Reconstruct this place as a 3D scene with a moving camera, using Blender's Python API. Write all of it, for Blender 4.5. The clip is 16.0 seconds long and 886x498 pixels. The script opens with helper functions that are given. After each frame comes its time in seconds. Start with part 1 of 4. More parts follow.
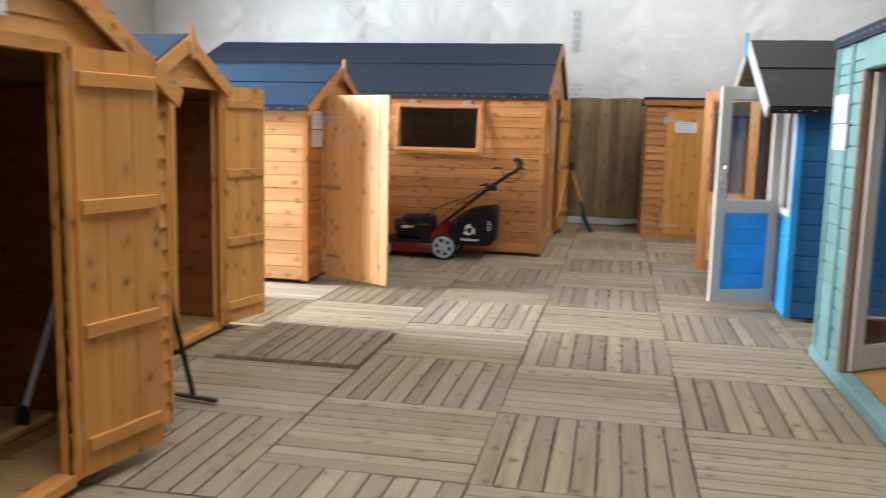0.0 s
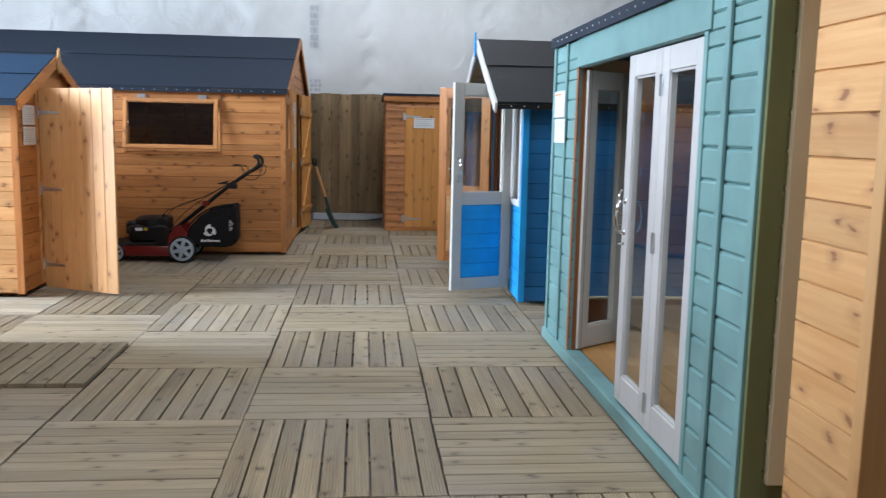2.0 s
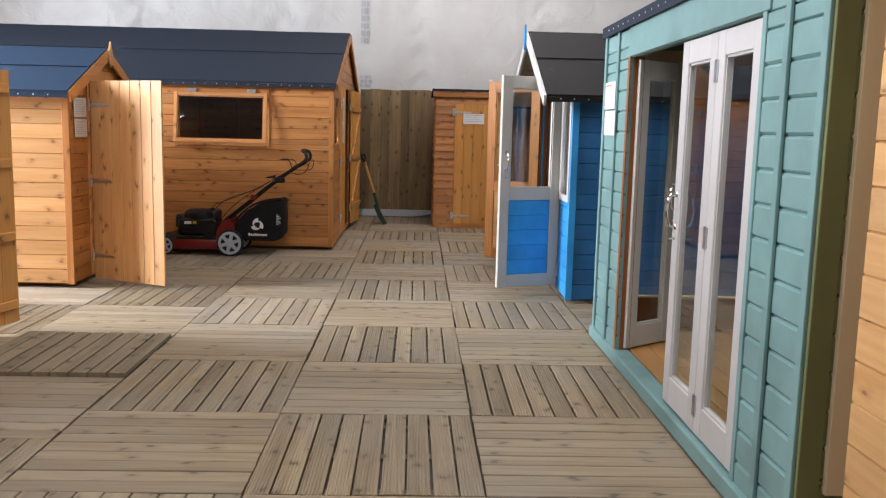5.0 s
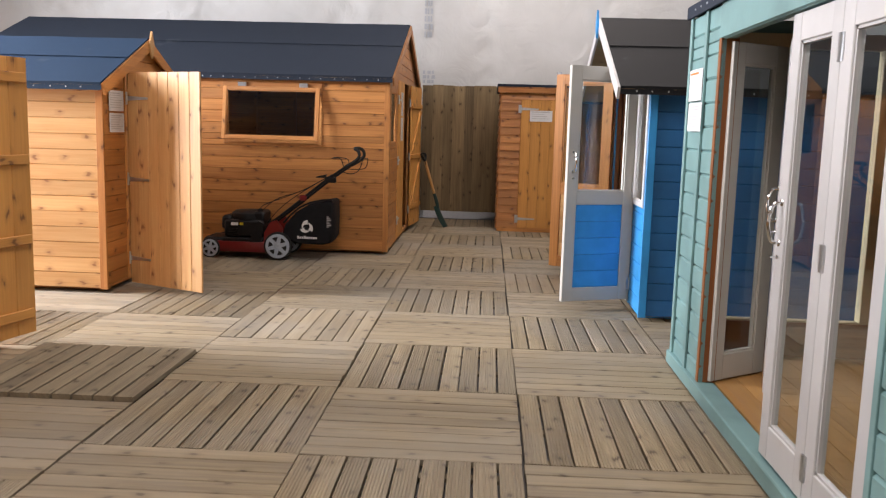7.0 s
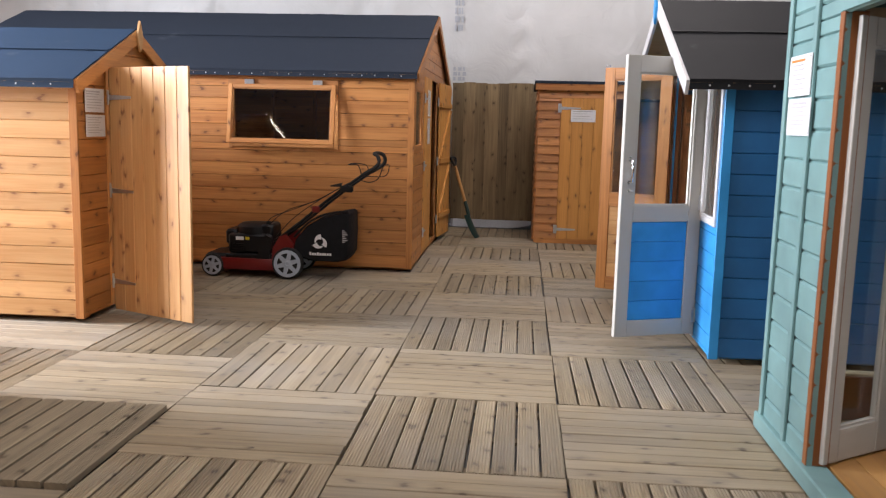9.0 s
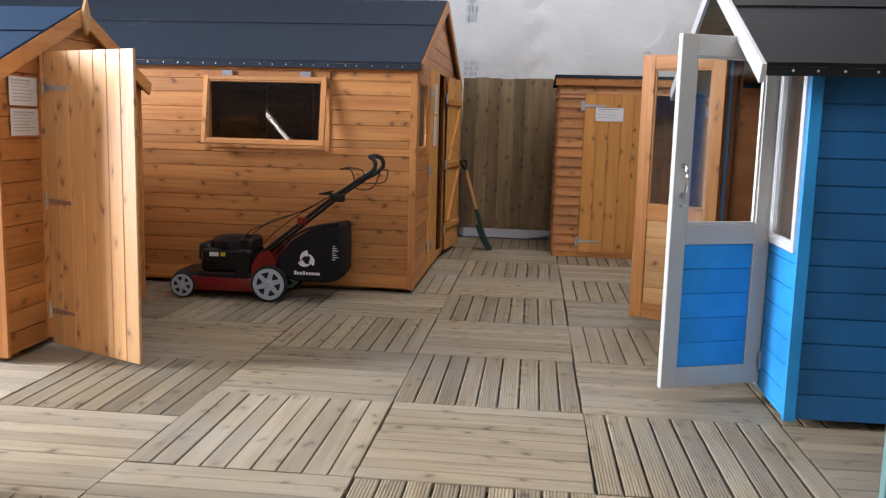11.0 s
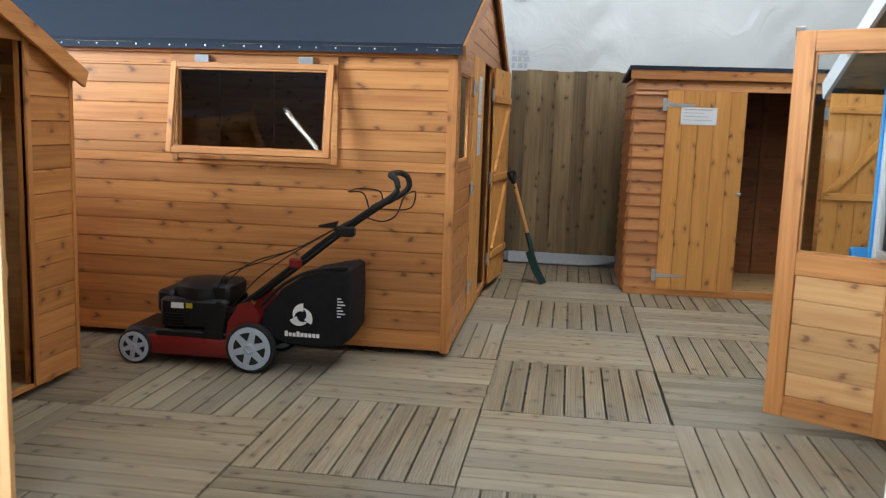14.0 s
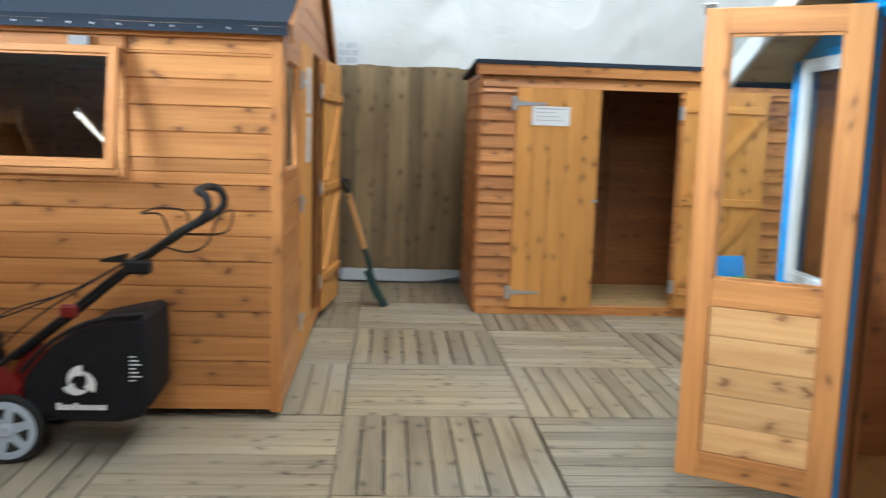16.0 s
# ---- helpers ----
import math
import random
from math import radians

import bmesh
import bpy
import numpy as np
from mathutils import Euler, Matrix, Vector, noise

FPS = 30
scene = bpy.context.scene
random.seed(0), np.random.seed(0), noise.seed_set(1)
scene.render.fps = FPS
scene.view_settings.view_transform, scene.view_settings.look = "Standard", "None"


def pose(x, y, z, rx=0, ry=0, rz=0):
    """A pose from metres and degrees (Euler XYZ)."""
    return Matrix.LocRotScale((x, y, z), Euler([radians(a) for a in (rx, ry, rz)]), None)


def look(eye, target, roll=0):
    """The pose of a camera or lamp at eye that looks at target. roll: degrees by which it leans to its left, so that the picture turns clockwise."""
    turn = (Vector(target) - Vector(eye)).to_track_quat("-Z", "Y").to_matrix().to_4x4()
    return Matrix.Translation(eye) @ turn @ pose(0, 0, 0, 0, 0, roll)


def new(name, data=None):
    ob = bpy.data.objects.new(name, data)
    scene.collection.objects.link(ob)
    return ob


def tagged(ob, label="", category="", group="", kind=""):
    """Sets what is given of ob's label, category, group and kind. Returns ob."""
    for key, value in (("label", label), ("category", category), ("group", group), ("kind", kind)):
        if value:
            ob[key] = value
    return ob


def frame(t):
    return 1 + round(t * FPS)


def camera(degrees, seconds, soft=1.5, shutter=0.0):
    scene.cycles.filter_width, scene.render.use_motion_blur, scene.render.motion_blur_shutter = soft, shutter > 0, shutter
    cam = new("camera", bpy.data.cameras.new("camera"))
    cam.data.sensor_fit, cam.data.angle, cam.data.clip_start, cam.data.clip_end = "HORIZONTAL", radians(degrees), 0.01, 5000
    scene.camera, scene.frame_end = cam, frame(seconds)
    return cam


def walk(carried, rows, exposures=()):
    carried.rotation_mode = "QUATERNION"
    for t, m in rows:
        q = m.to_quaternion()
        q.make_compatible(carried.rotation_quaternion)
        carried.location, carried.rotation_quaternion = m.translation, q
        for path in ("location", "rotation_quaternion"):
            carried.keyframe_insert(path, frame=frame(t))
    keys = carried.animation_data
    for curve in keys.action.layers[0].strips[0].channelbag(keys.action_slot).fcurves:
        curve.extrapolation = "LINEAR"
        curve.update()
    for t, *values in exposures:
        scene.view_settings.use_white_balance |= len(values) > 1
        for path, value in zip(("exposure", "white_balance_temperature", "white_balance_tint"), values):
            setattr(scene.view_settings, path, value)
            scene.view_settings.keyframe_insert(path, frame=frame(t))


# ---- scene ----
cam = camera(54.7, 16.0, soft=1.2, shutter=0.5)
PATH = [
    (0, (-0.126, 0.024, 1.396), (-0.518, 1.965, 1.116), 1.4),
    (0.5, (-0.089, 0.086, 1.395), (-0.24, 2.061, 1.121), 1.3),
    (1, (-0.095, 0.101, 1.398), (0.008, 2.08, 1.127), 1.2),
    (1.5, (-0.085, 0.112, 1.385), (0.154, 2.079, 1.115), 1.4),
    (2, (-0.084, 0.112, 1.388), (0.1, 2.085, 1.113), 1.2),
    (2.5, (-0.077, 0.112, 1.372), (0.011, 2.091, 1.095), 1.4),
    (3, (-0.079, 0.104, 1.372), (-0.006, 2.083, 1.093), 1.3),
    (5.5, (-0.009, 0.325, 1.335), (0.047, 2.305, 1.056), 1.5),
    (6, (0.016, 0.476, 1.33), (0.046, 2.456, 1.05), 1.5),
    (6.5, (0.041, 0.664, 1.322), (0.077, 2.645, 1.043), 1.5),
    (7, (0.063, 0.868, 1.314), (-0.034, 2.846, 1.031), 1.6),
    (7.5, (0.075, 1.093, 1.312), (-0.017, 3.071, 1.03), 1.6),
    (8, (0.061, 1.335, 1.317), (-0.062, 3.311, 1.033), 1.5),
    (8.5, (0.043, 1.593, 1.324), (-0.118, 3.566, 1.039), 1.5),
    (9, (0.03, 1.855, 1.33), (-0.144, 3.827, 1.045), 1.4),
    (11.5, (-0.044, 3.179, 1.31), (-0.25, 5.148, 1.027), 1.6),
    (12, (-0.07, 3.462, 1.327), (-0.284, 5.43, 1.043), 1.6),
    (12.5, (-0.106, 3.756, 1.327), (-0.36, 5.719, 1.042), 1.7),
    (13, (-0.152, 4.062, 1.323), (-0.425, 6.022, 1.036), 1.8),
    (13.5, (-0.217, 4.365, 1.33), (-0.495, 6.324, 1.041), 1.8),
    (14, (-0.291, 4.671, 1.356), (-0.572, 6.63, 1.065), 1.9),
    (14.5, (-0.362, 4.984, 1.372), (-0.644, 6.942, 1.08), 1.8),
    (15, (-0.425, 5.304, 1.36), (-0.709, 7.263, 1.072), 1.8),
    (15.5, (-0.453, 5.549, 1.357), (-0.629, 7.521, 1.076), 1.8),
    (16, (-0.461, 5.604, 1.339), (-0.328, 7.581, 1.068), 1.8),
]
EXPOSURES = [(0.0, -0.1, 7050, 14), (1.5, -0.38, 6200, 12), (3.0, -0.35, 6700, 16), (5.5, -0.4, 7400, 21), (7.0, -0.36, 7650, 23), (9.0, -0.37, 7300, 23), (11.5, -0.35, 6800, 17), (12.5, -0.18, 6750, 12), (13.5, -0.14, 6600, 9), (14.5, 0.21, 6350, 8), (16.0, 0.42, 6300, 6)]
walk(cam, [(t, look(eye, target, roll)) for t, eye, target, roll in PATH], exposures=EXPOSURES)

# ---- light ----
world = bpy.data.worlds.new("world")
scene.world = world
world.use_nodes = True
_sky = world.node_tree.nodes.new("ShaderNodeTexSky")
_sky.sky_type, _sky.sun_disc = "NISHITA", False
_sky.sun_elevation, _sky.sun_rotation = radians(35), radians(250)
world.node_tree.links.new(_sky.outputs[0], world.node_tree.nodes["Background"].inputs[0])
world.node_tree.nodes["Background"].inputs[1].default_value = 0.1


def area_lamp(name, at, target, w, h, watts, colour):
    data = bpy.data.lights.new(name, "AREA")
    data.shape, data.size, data.size_y, data.energy, data.color = "RECTANGLE", w, h, watts, colour
    ob = new(name, data)
    ob.matrix_basis = look(at, target)
    return ob


HALL = (-8.0, 7.0, -6.0, 13.75, 5.2)  # west, east, south, north, height
# daylight through the loading door in the west wall and through the roof lights
area_lamp("daylight_west_door", (-7.9, 6.1, 2.75), (0, 6.4, 1.3), 2.2, 4.2, 2250, (0.74, 0.87, 1.0))
area_lamp("daylight_roof_light_south", (-1.0, 2.0, 5.1), (-1.0, 2.0, 0), 3.0, 5.0, 280, (0.95, 0.98, 1.0))
area_lamp("daylight_roof_light_north", (1.0, 9.6, 5.1), (1.0, 9.6, 0), 2.0, 5.0, 215, (0.95, 0.98, 1.0))


# ---- building helpers ----
WORLD = {}


def thing(name, m, label, category, group="", kind=""):
    ob = new(name)
    ob.empty_display_size = 0.1
    ob.matrix_basis = m
    WORLD[ob] = m.copy()
    return tagged(ob, label, category, group, kind)


def auto_uv(me):
    n = len(me.vertices)
    co = np.empty(n * 3)
    me.vertices.foreach_get("co", co)
    co = co.reshape(-1, 3)
    if not n:
        return
    size = co.max(0) - co.min(0)
    order = np.argsort(-size)
    a, b, c = order
    vi = np.empty(len(me.loops), dtype=np.int64)
    me.loops.foreach_get("vertex_index", vi)
    uv = np.stack([co[vi, a], co[vi, b] + 0.7 * co[vi, c]], 1)
    layer = me.uv_layers.new(name="grain")
    layer.data.foreach_set("uv", uv.ravel())


def mesh_of(name, bm, material, smooth=False):
    bmesh.ops.recalc_face_normals(bm, faces=bm.faces)
    me = bpy.data.meshes.new(name)
    bm.to_mesh(me)
    bm.free()
    me.materials.append(material)
    auto_uv(me)
    if smooth:
        me.shade_smooth()
        me.set_sharp_from_angle(angle=radians(38))
    return me


def part(name, bm, material, parent=None, label="", m=None, smooth=False, kind=""):
    """One mesh object under parent; its vertices are in the frame m, by default the parent's own."""
    me = bm if isinstance(bm, bpy.types.Mesh) else mesh_of(name, bm, material, smooth)
    ob = new(name, me)
    if parent is not None:
        w = WORLD[parent]
        ob.parent = parent
        ob.matrix_parent_inverse = w.inverted()
        m = w if m is None else m
    m = Matrix() if m is None else m
    ob.matrix_basis = m
    WORLD[ob] = m.copy()
    return tagged(ob, label, kind=kind)


def box(bm, a, b, m=None, bevel=0.0):
    vs = [Vector((x, y, z)) for x in (a[0], b[0]) for y in (a[1], b[1]) for z in (a[2], b[2])]
    if m is not None:
        vs = [m @ v for v in vs]
    v = [bm.verts.new(p) for p in vs]
    fs = [bm.faces.new([v[i] for i in q]) for q in ((0, 1, 3, 2), (4, 6, 7, 5), (0, 4, 5, 1), (2, 3, 7, 6), (0, 2, 6, 4), (1, 5, 7, 3))]
    if bevel:
        es = list({e for f in fs for e in f.edges})
        bmesh.ops.recalc_face_normals(bm, faces=fs)
        bmesh.ops.bevel(bm, geom=es, offset=bevel, segments=1, affect="EDGES")
    return bm


def boxed(a, b, m=None, bevel=0.002):
    return box(bmesh.new(), a, b, m, bevel)


def prism(bm, ring, d):
    """A solid: the ring of points and the same ring moved by d."""
    lo = [bm.verts.new(p) for p in ring]
    hi = [bm.verts.new(Vector(p) + Vector(d)) for p in ring]
    n = len(ring)
    bm.faces.new(lo[::-1])
    bm.faces.new(hi)
    for i in range(n):
        bm.faces.new((lo[i], lo[(i + 1) % n], hi[(i + 1) % n], hi[i]))
    return bm


def tube(bm, pts, r, n=8, close=False):
    """A round bar along the points."""
    pts = [Vector(p) for p in pts]
    rings = []
    up = Vector((0.13, 0.31, 0.94))
    for i, p in enumerate(pts):
        t = (pts[min(i + 1, len(pts) - 1)] - pts[max(i - 1, 0)]).normalized()
        a = t.cross(up)
        if a.length < 0.05:
            a = t.cross(Vector((1, 0, 0)))
        a.normalize()
        b = t.cross(a)
        rr = r[i] if isinstance(r, (list, tuple)) else r
        rings.append([bm.verts.new(p + rr * (math.cos(k * 2 * math.pi / n) * a + math.sin(k * 2 * math.pi / n) * b)) for k in range(n)])
    for A, B in zip(rings, rings[1:]):
        for k in range(n):
            bm.faces.new((A[k], A[(k + 1) % n], B[(k + 1) % n], B[k]))
    bm.faces.new(rings[0][::-1])
    bm.faces.new(rings[-1])
    return bm


def curve_points(pts, steps=8):
    """A smooth line through the points (Catmull-Rom)."""
    P = [Vector(p) for p in pts]
    P = [2 * P[0] - P[1]] + P + [2 * P[-1] - P[-2]]
    out = []
    for i in range(1, len(P) - 2):
        for k in range(steps):
            t = k / steps
            a, b, c, d = P[i - 1 : i + 3]
            out.append(0.5 * (2 * b + (c - a) * t + (2 * a - 5 * b + 4 * c - d) * t * t + (3 * b - a - 3 * c + d) * t ** 3))
    return out + [P[-2]]


def lathe(bm, profile, n=24, m=None):
    """Turns (radius, height) pairs round z, or round m's z."""
    m = m or Matrix()
    rings = [[bm.verts.new(m @ Vector((r * math.cos(k * 2 * math.pi / n), r * math.sin(k * 2 * math.pi / n), z))) for k in range(n)] for r, z in profile]
    for A, B in zip(rings, rings[1:]):
        for k in range(n):
            bm.faces.new((A[k], A[(k + 1) % n], B[(k + 1) % n], B[k]))
    bm.faces.new(rings[0][::-1])
    bm.faces.new(rings[-1])
    return bm


def branch(name, parent, m=None, label=""):
    """A part that is made up of smaller pieces."""
    ob = new(name)
    ob.empty_display_size = 0.05
    w = WORLD[parent]
    ob.parent, ob.matrix_parent_inverse = parent, w.inverted()
    ob.matrix_basis = w if m is None else m
    WORLD[ob] = ob.matrix_basis.copy()
    return tagged(ob, label)


# ---- materials ----
def base(name, colour=(0.5, 0.5, 0.5), rough=0.5, metal=0.0):
    mat = bpy.data.materials.new(name)
    mat.use_nodes = True
    b = mat.node_tree.nodes["Principled BSDF"]
    b.inputs["Base Color"].default_value = (*colour, 1)
    b.inputs["Roughness"].default_value = rough
    b.inputs["Metallic"].default_value = metal
    return mat, mat.node_tree, b


def ramp(tree, fac, stops):
    r = tree.nodes.new("ShaderNodeValToRGB")
    while len(r.color_ramp.elements) < len(stops):
        r.color_ramp.elements.new(0.5)
    for e, (p, c) in zip(r.color_ramp.elements, stops):
        e.position, e.color = p, (*c, 1)
    tree.links.new(fac, r.inputs[0])
    return r.outputs[0]


def mix(tree, fac, a, b, mode="MIX"):
    n = tree.nodes.new("ShaderNodeMix")
    n.data_type, n.blend_type = "RGBA", mode
    for sock, v in ((n.inputs["Factor"], fac), (n.inputs["A"], a), (n.inputs["B"], b)):
        if isinstance(v, bpy.types.NodeSocket):
            tree.links.new(v, sock)
        elif isinstance(v, (int, float)):
            sock.default_value = v
        else:
            sock.default_value = (*v, 1)
    return n.outputs["Result"]


def math_node(tree, op, a, b=0.0):
    n = tree.nodes.new("ShaderNodeMath")
    n.operation = op
    for sock, v in zip(n.inputs, (a, b)):
        if isinstance(v, bpy.types.NodeSocket):
            tree.links.new(v, sock)
        else:
            sock.default_value = v
    return n.outputs[0]


def texture(tree, kind, vector, scale, detail=4.0, rough=0.55):
    n = tree.nodes.new(kind)
    n.inputs["Scale"].default_value = scale
    if kind == "ShaderNodeTexNoise":
        n.inputs["Detail"].default_value, n.inputs["Roughness"].default_value = detail, rough
    tree.links.new(vector, n.inputs["Vector"])
    return n


def bump(tree, shader, height, strength, distance=0.002):
    n = tree.nodes.new("ShaderNodeBump")
    n.inputs["Strength"].default_value, n.inputs["Distance"].default_value = strength, distance
    tree.links.new(height, n.inputs["Height"])
    tree.links.new(n.outputs[0], shader.inputs["Normal"])


def grain_vector(tree, sx, sy, shift=9.0):
    """Coordinates along the grain of a piece, shifted by chance from piece to piece."""
    uv = tree.nodes.new("ShaderNodeUVMap")
    uv.uv_map = "grain"
    info = tree.nodes.new("ShaderNodeObjectInfo")
    rnd = math_node(tree, "MULTIPLY", info.outputs["Random"], shift * 7.3)
    add = tree.nodes.new("ShaderNodeVectorMath")
    tree.links.new(uv.outputs[0], add.inputs[0])
    tree.links.new(rnd, add.inputs[1])
    mul = tree.nodes.new("ShaderNodeVectorMath")
    mul.operation = "MULTIPLY"
    tree.links.new(add.outputs[0], mul.inputs[0])
    mul.inputs[1].default_value = (sx, sy, 1)
    return mul.outputs[0], info.outputs["Random"]


def wood(name, light, dark, knot=(0.12, 0.05, 0.02), rough=0.5, knots=0.9, vary=0.13, coat=0.0, grey=None):
    """Stained or bare softwood: streaks along the piece, knots, and a tone of its own for each board."""
    mat, tree, b = base(name, light, rough)
    fine, rnd = grain_vector(tree, 2.2, 55.0)
    wide, _ = grain_vector(tree, 0.9, 9.0)
    spot, _ = grain_vector(tree, 6.0, 8.5)
    f = texture(tree, "ShaderNodeTexNoise", fine, 1.0, 5.0, 0.6).outputs[0]
    w = texture(tree, "ShaderNodeTexNoise", wide, 1.0, 3.0).outputs[0]
    both = math_node(tree, "ADD", math_node(tree, "MULTIPLY", f, 0.5), math_node(tree, "MULTIPLY", w, 0.5))
    col = ramp(tree, both, [(0.36, dark), (0.62, light)])
    warp = tree.nodes.new("ShaderNodeVectorMath")
    warp.operation = "MULTIPLY_ADD"
    tree.links.new(texture(tree, "ShaderNodeTexNoise", wide, 3.0, 3.0).outputs["Color"], warp.inputs[0])
    warp.inputs[1].default_value = (0.7, 0.7, 0)
    tree.links.new(spot, warp.inputs[2])
    v = texture(tree, "ShaderNodeTexVoronoi", warp.outputs[0], 1.0)
    v.voronoi_dimensions = "2D"
    v.inputs["Randomness"].default_value = 1.0
    k = ramp(tree, v.outputs["Distance"], [(0.0, (1, 1, 1)), (0.065, (0.85, 0.85, 0.85)), (0.12, (0.3, 0.3, 0.3)), (0.32, (0, 0, 0))])
    pick = math_node(tree, "GREATER_THAN", v.outputs["Color"], 0.52)
    col = mix(tree, math_node(tree, "MULTIPLY", math_node(tree, "MULTIPLY", k, pick), knots), col, knot)
    if grey:
        geo = tree.nodes.new("ShaderNodeNewGeometry")
        g = texture(tree, "ShaderNodeTexNoise", geo.outputs["Position"], 0.9, 5.0).outputs[0]
        col = mix(tree, ramp(tree, g, [(0.42, (0, 0, 0)), (0.66, (0.6, 0.6, 0.6))]), col, grey)
    tone = math_node(tree, "ADD", math_node(tree, "MULTIPLY", rnd, vary * 2), 1 - vary)
    hs = tree.nodes.new("ShaderNodeHueSaturation")
    tree.links.new(tone, hs.inputs["Value"])
    tree.links.new(col, hs.inputs["Color"])
    tree.links.new(hs.outputs[0], b.inputs["Base Color"])
    tree.links.new(math_node(tree, "ADD", math_node(tree, "MULTIPLY", f, 0.3), rough - 0.15), b.inputs["Roughness"])
    if coat:
        b.inputs["Coat Weight"].default_value, b.inputs["Coat Roughness"].default_value = coat, 0.35
    bump(tree, b, f, 0.25)
    return mat


def paint(name, colour, rough=0.45, wear=0.12, grain=True):
    """Painted timber: faint grain under the paint, slight blotches."""
    mat, tree, b = base(name, colour, rough)
    fine, rnd = grain_vector(tree, 3.0, 60.0)
    f = texture(tree, "ShaderNodeTexNoise", fine, 1.0, 4.0).outputs[0]
    geo = tree.nodes.new("ShaderNodeNewGeometry")
    w = texture(tree, "ShaderNodeTexNoise", geo.outputs["Position"], 3.0, 4.0).outputs[0]
    dk = tuple(c * (1 - 2 * wear) for c in colour)
    col = ramp(tree, w, [(0.3, dk), (0.6, colour)])
    tone = math_node(tree, "ADD", math_node(tree, "MULTIPLY", rnd, 0.12), 0.94)
    hs = tree.nodes.new("ShaderNodeHueSaturation")
    tree.links.new(tone, hs.inputs["Value"])
    tree.links.new(col, hs.inputs["Color"])
    tree.links.new(hs.outputs[0], b.inputs["Base Color"])
    if grain:
        bump(tree, b, f, 0.18)
    return mat


def plain(name, colour, rough=0.5, metal=0.0, speck=0.15, scale=40.0, relief=0.15):
    mat, tree, b = base(name, colour, rough, metal)
    tc = tree.nodes.new("ShaderNodeTexCoord")
    n = texture(tree, "ShaderNodeTexNoise", tc.outputs["Object"], scale, 5.0).outputs[0]
    n2 = texture(tree, "ShaderNodeTexNoise", tc.outputs["Object"], scale * 0.08, 3.0).outputs[0]
    s = math_node(tree, "ADD", math_node(tree, "MULTIPLY", n, 0.5), math_node(tree, "MULTIPLY", n2, 0.5))
    lo = tuple(c * (1 - speck) for c in colour)
    hi = tuple(min(1.0, c * (1 + speck)) for c in colour)
    tree.links.new(ramp(tree, s, [(0.35, lo), (0.65, hi)]), b.inputs["Base Color"])
    bump(tree, b, n, relief)
    return mat


def felt(name, colour):
    """Mineral roofing felt: fine grit, chalky scuffs."""
    mat, tree, b = base(name, colour, 0.75)
    geo = tree.nodes.new("ShaderNodeNewGeometry")
    g = texture(tree, "ShaderNodeTexNoise", geo.outputs["Position"], 260.0, 3.0).outputs[0]
    s = texture(tree, "ShaderNodeTexNoise", geo.outputs["Position"], 2.2, 6.0, 0.65).outputs[0]
    c = ramp(tree, g, [(0.3, tuple(x * 0.6 for x in colour)), (0.7, tuple(x * 1.5 for x in colour))])
    c = mix(tree, ramp(tree, s, [(0.64, (0, 0, 0)), (0.80, (0.45, 0.45, 0.45))]), c, (0.14, 0.16, 0.18))
    tree.links.new(c, b.inputs["Base Color"])
    b.inputs["Specular IOR Level"].default_value = 0.18
    bump(tree, b, g, 0.5)
    return mat


def glass(name, tint=(0.92, 0.97, 0.96)):
    mat, tree, b = base(name, tint, 0.0)
    b.inputs["Transmission Weight"].default_value = 1.0
    b.inputs["IOR"].default_value = 1.45
    return mat


AMBER = wood("amber_stained_pine", (0.56, 0.240, 0.070), (0.37, 0.132, 0.033), (0.11, 0.032, 0.010), rough=0.5, coat=0.1, vary=0.17)
AMBER_PALE = wood("pale_amber_pine", (0.64, 0.37, 0.16), (0.52, 0.265, 0.095), (0.2, 0.07, 0.025), rough=0.5)
AMBER_DIP = wood("dip_treated_pine", (0.66, 0.31, 0.080), (0.52, 0.222, 0.05), (0.13, 0.045, 0.015), rough=0.55, vary=0.08)
# pine with the shade of the interiors put into its colour
DARK_PINE = wood("shade_darkened_pine", (0.30, 0.105, 0.03), (0.20, 0.062, 0.018), (0.08, 0.03, 0.01), rough=0.55)
FENCE_WOOD = wood("weathered_green_treated_boards", (0.235, 0.165, 0.085), (0.125, 0.082, 0.04), (0.05, 0.03, 0.015), rough=0.75, vary=0.38)
DECK = wood("pale_decking_pine", (0.33, 0.262, 0.168), (0.19, 0.145, 0.09), (0.07, 0.045, 0.028), rough=0.68, vary=0.16, knots=0.95, grey=(0.28, 0.255, 0.215))
DECK_DARK = wood("dirty_decking_pine", (0.31, 0.25, 0.165), (0.19, 0.15, 0.10), (0.07, 0.05, 0.03), rough=0.75, vary=0.12)
LAMINATE = wood("oak_floorboards", (0.50, 0.27, 0.09), (0.38, 0.19, 0.06), rough=0.35, knots=0.2)
OSB = wood("strand_board", (0.42, 0.27, 0.12), (0.30, 0.18, 0.075), rough=0.7)
ASH = wood("ash_handle", (0.50, 0.26, 0.09), (0.4, 0.19, 0.06), rough=0.4, knots=0.0)
MINT = paint("sage_green_paint", (0.175, 0.335, 0.335))
# the same sage green with warm shade mixed into its colour
MINT_SHADED = paint("shaded_sage_green_paint", (0.15, 0.17, 0.075))
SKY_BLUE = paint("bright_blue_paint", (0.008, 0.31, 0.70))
# for the side walls: under half as bright as the front's blue
DEEP_BLUE = paint("darker_blue_paint", (0.010, 0.13, 0.33))
WHITE = paint("white_paint", (0.56, 0.56, 0.56), wear=0.05)
# pale grey playhouse paint, also the white leaf in shade
GREY_WHITE = paint("pale_grey_and_shaded_white_paint", (0.52, 0.51, 0.47), wear=0.05)
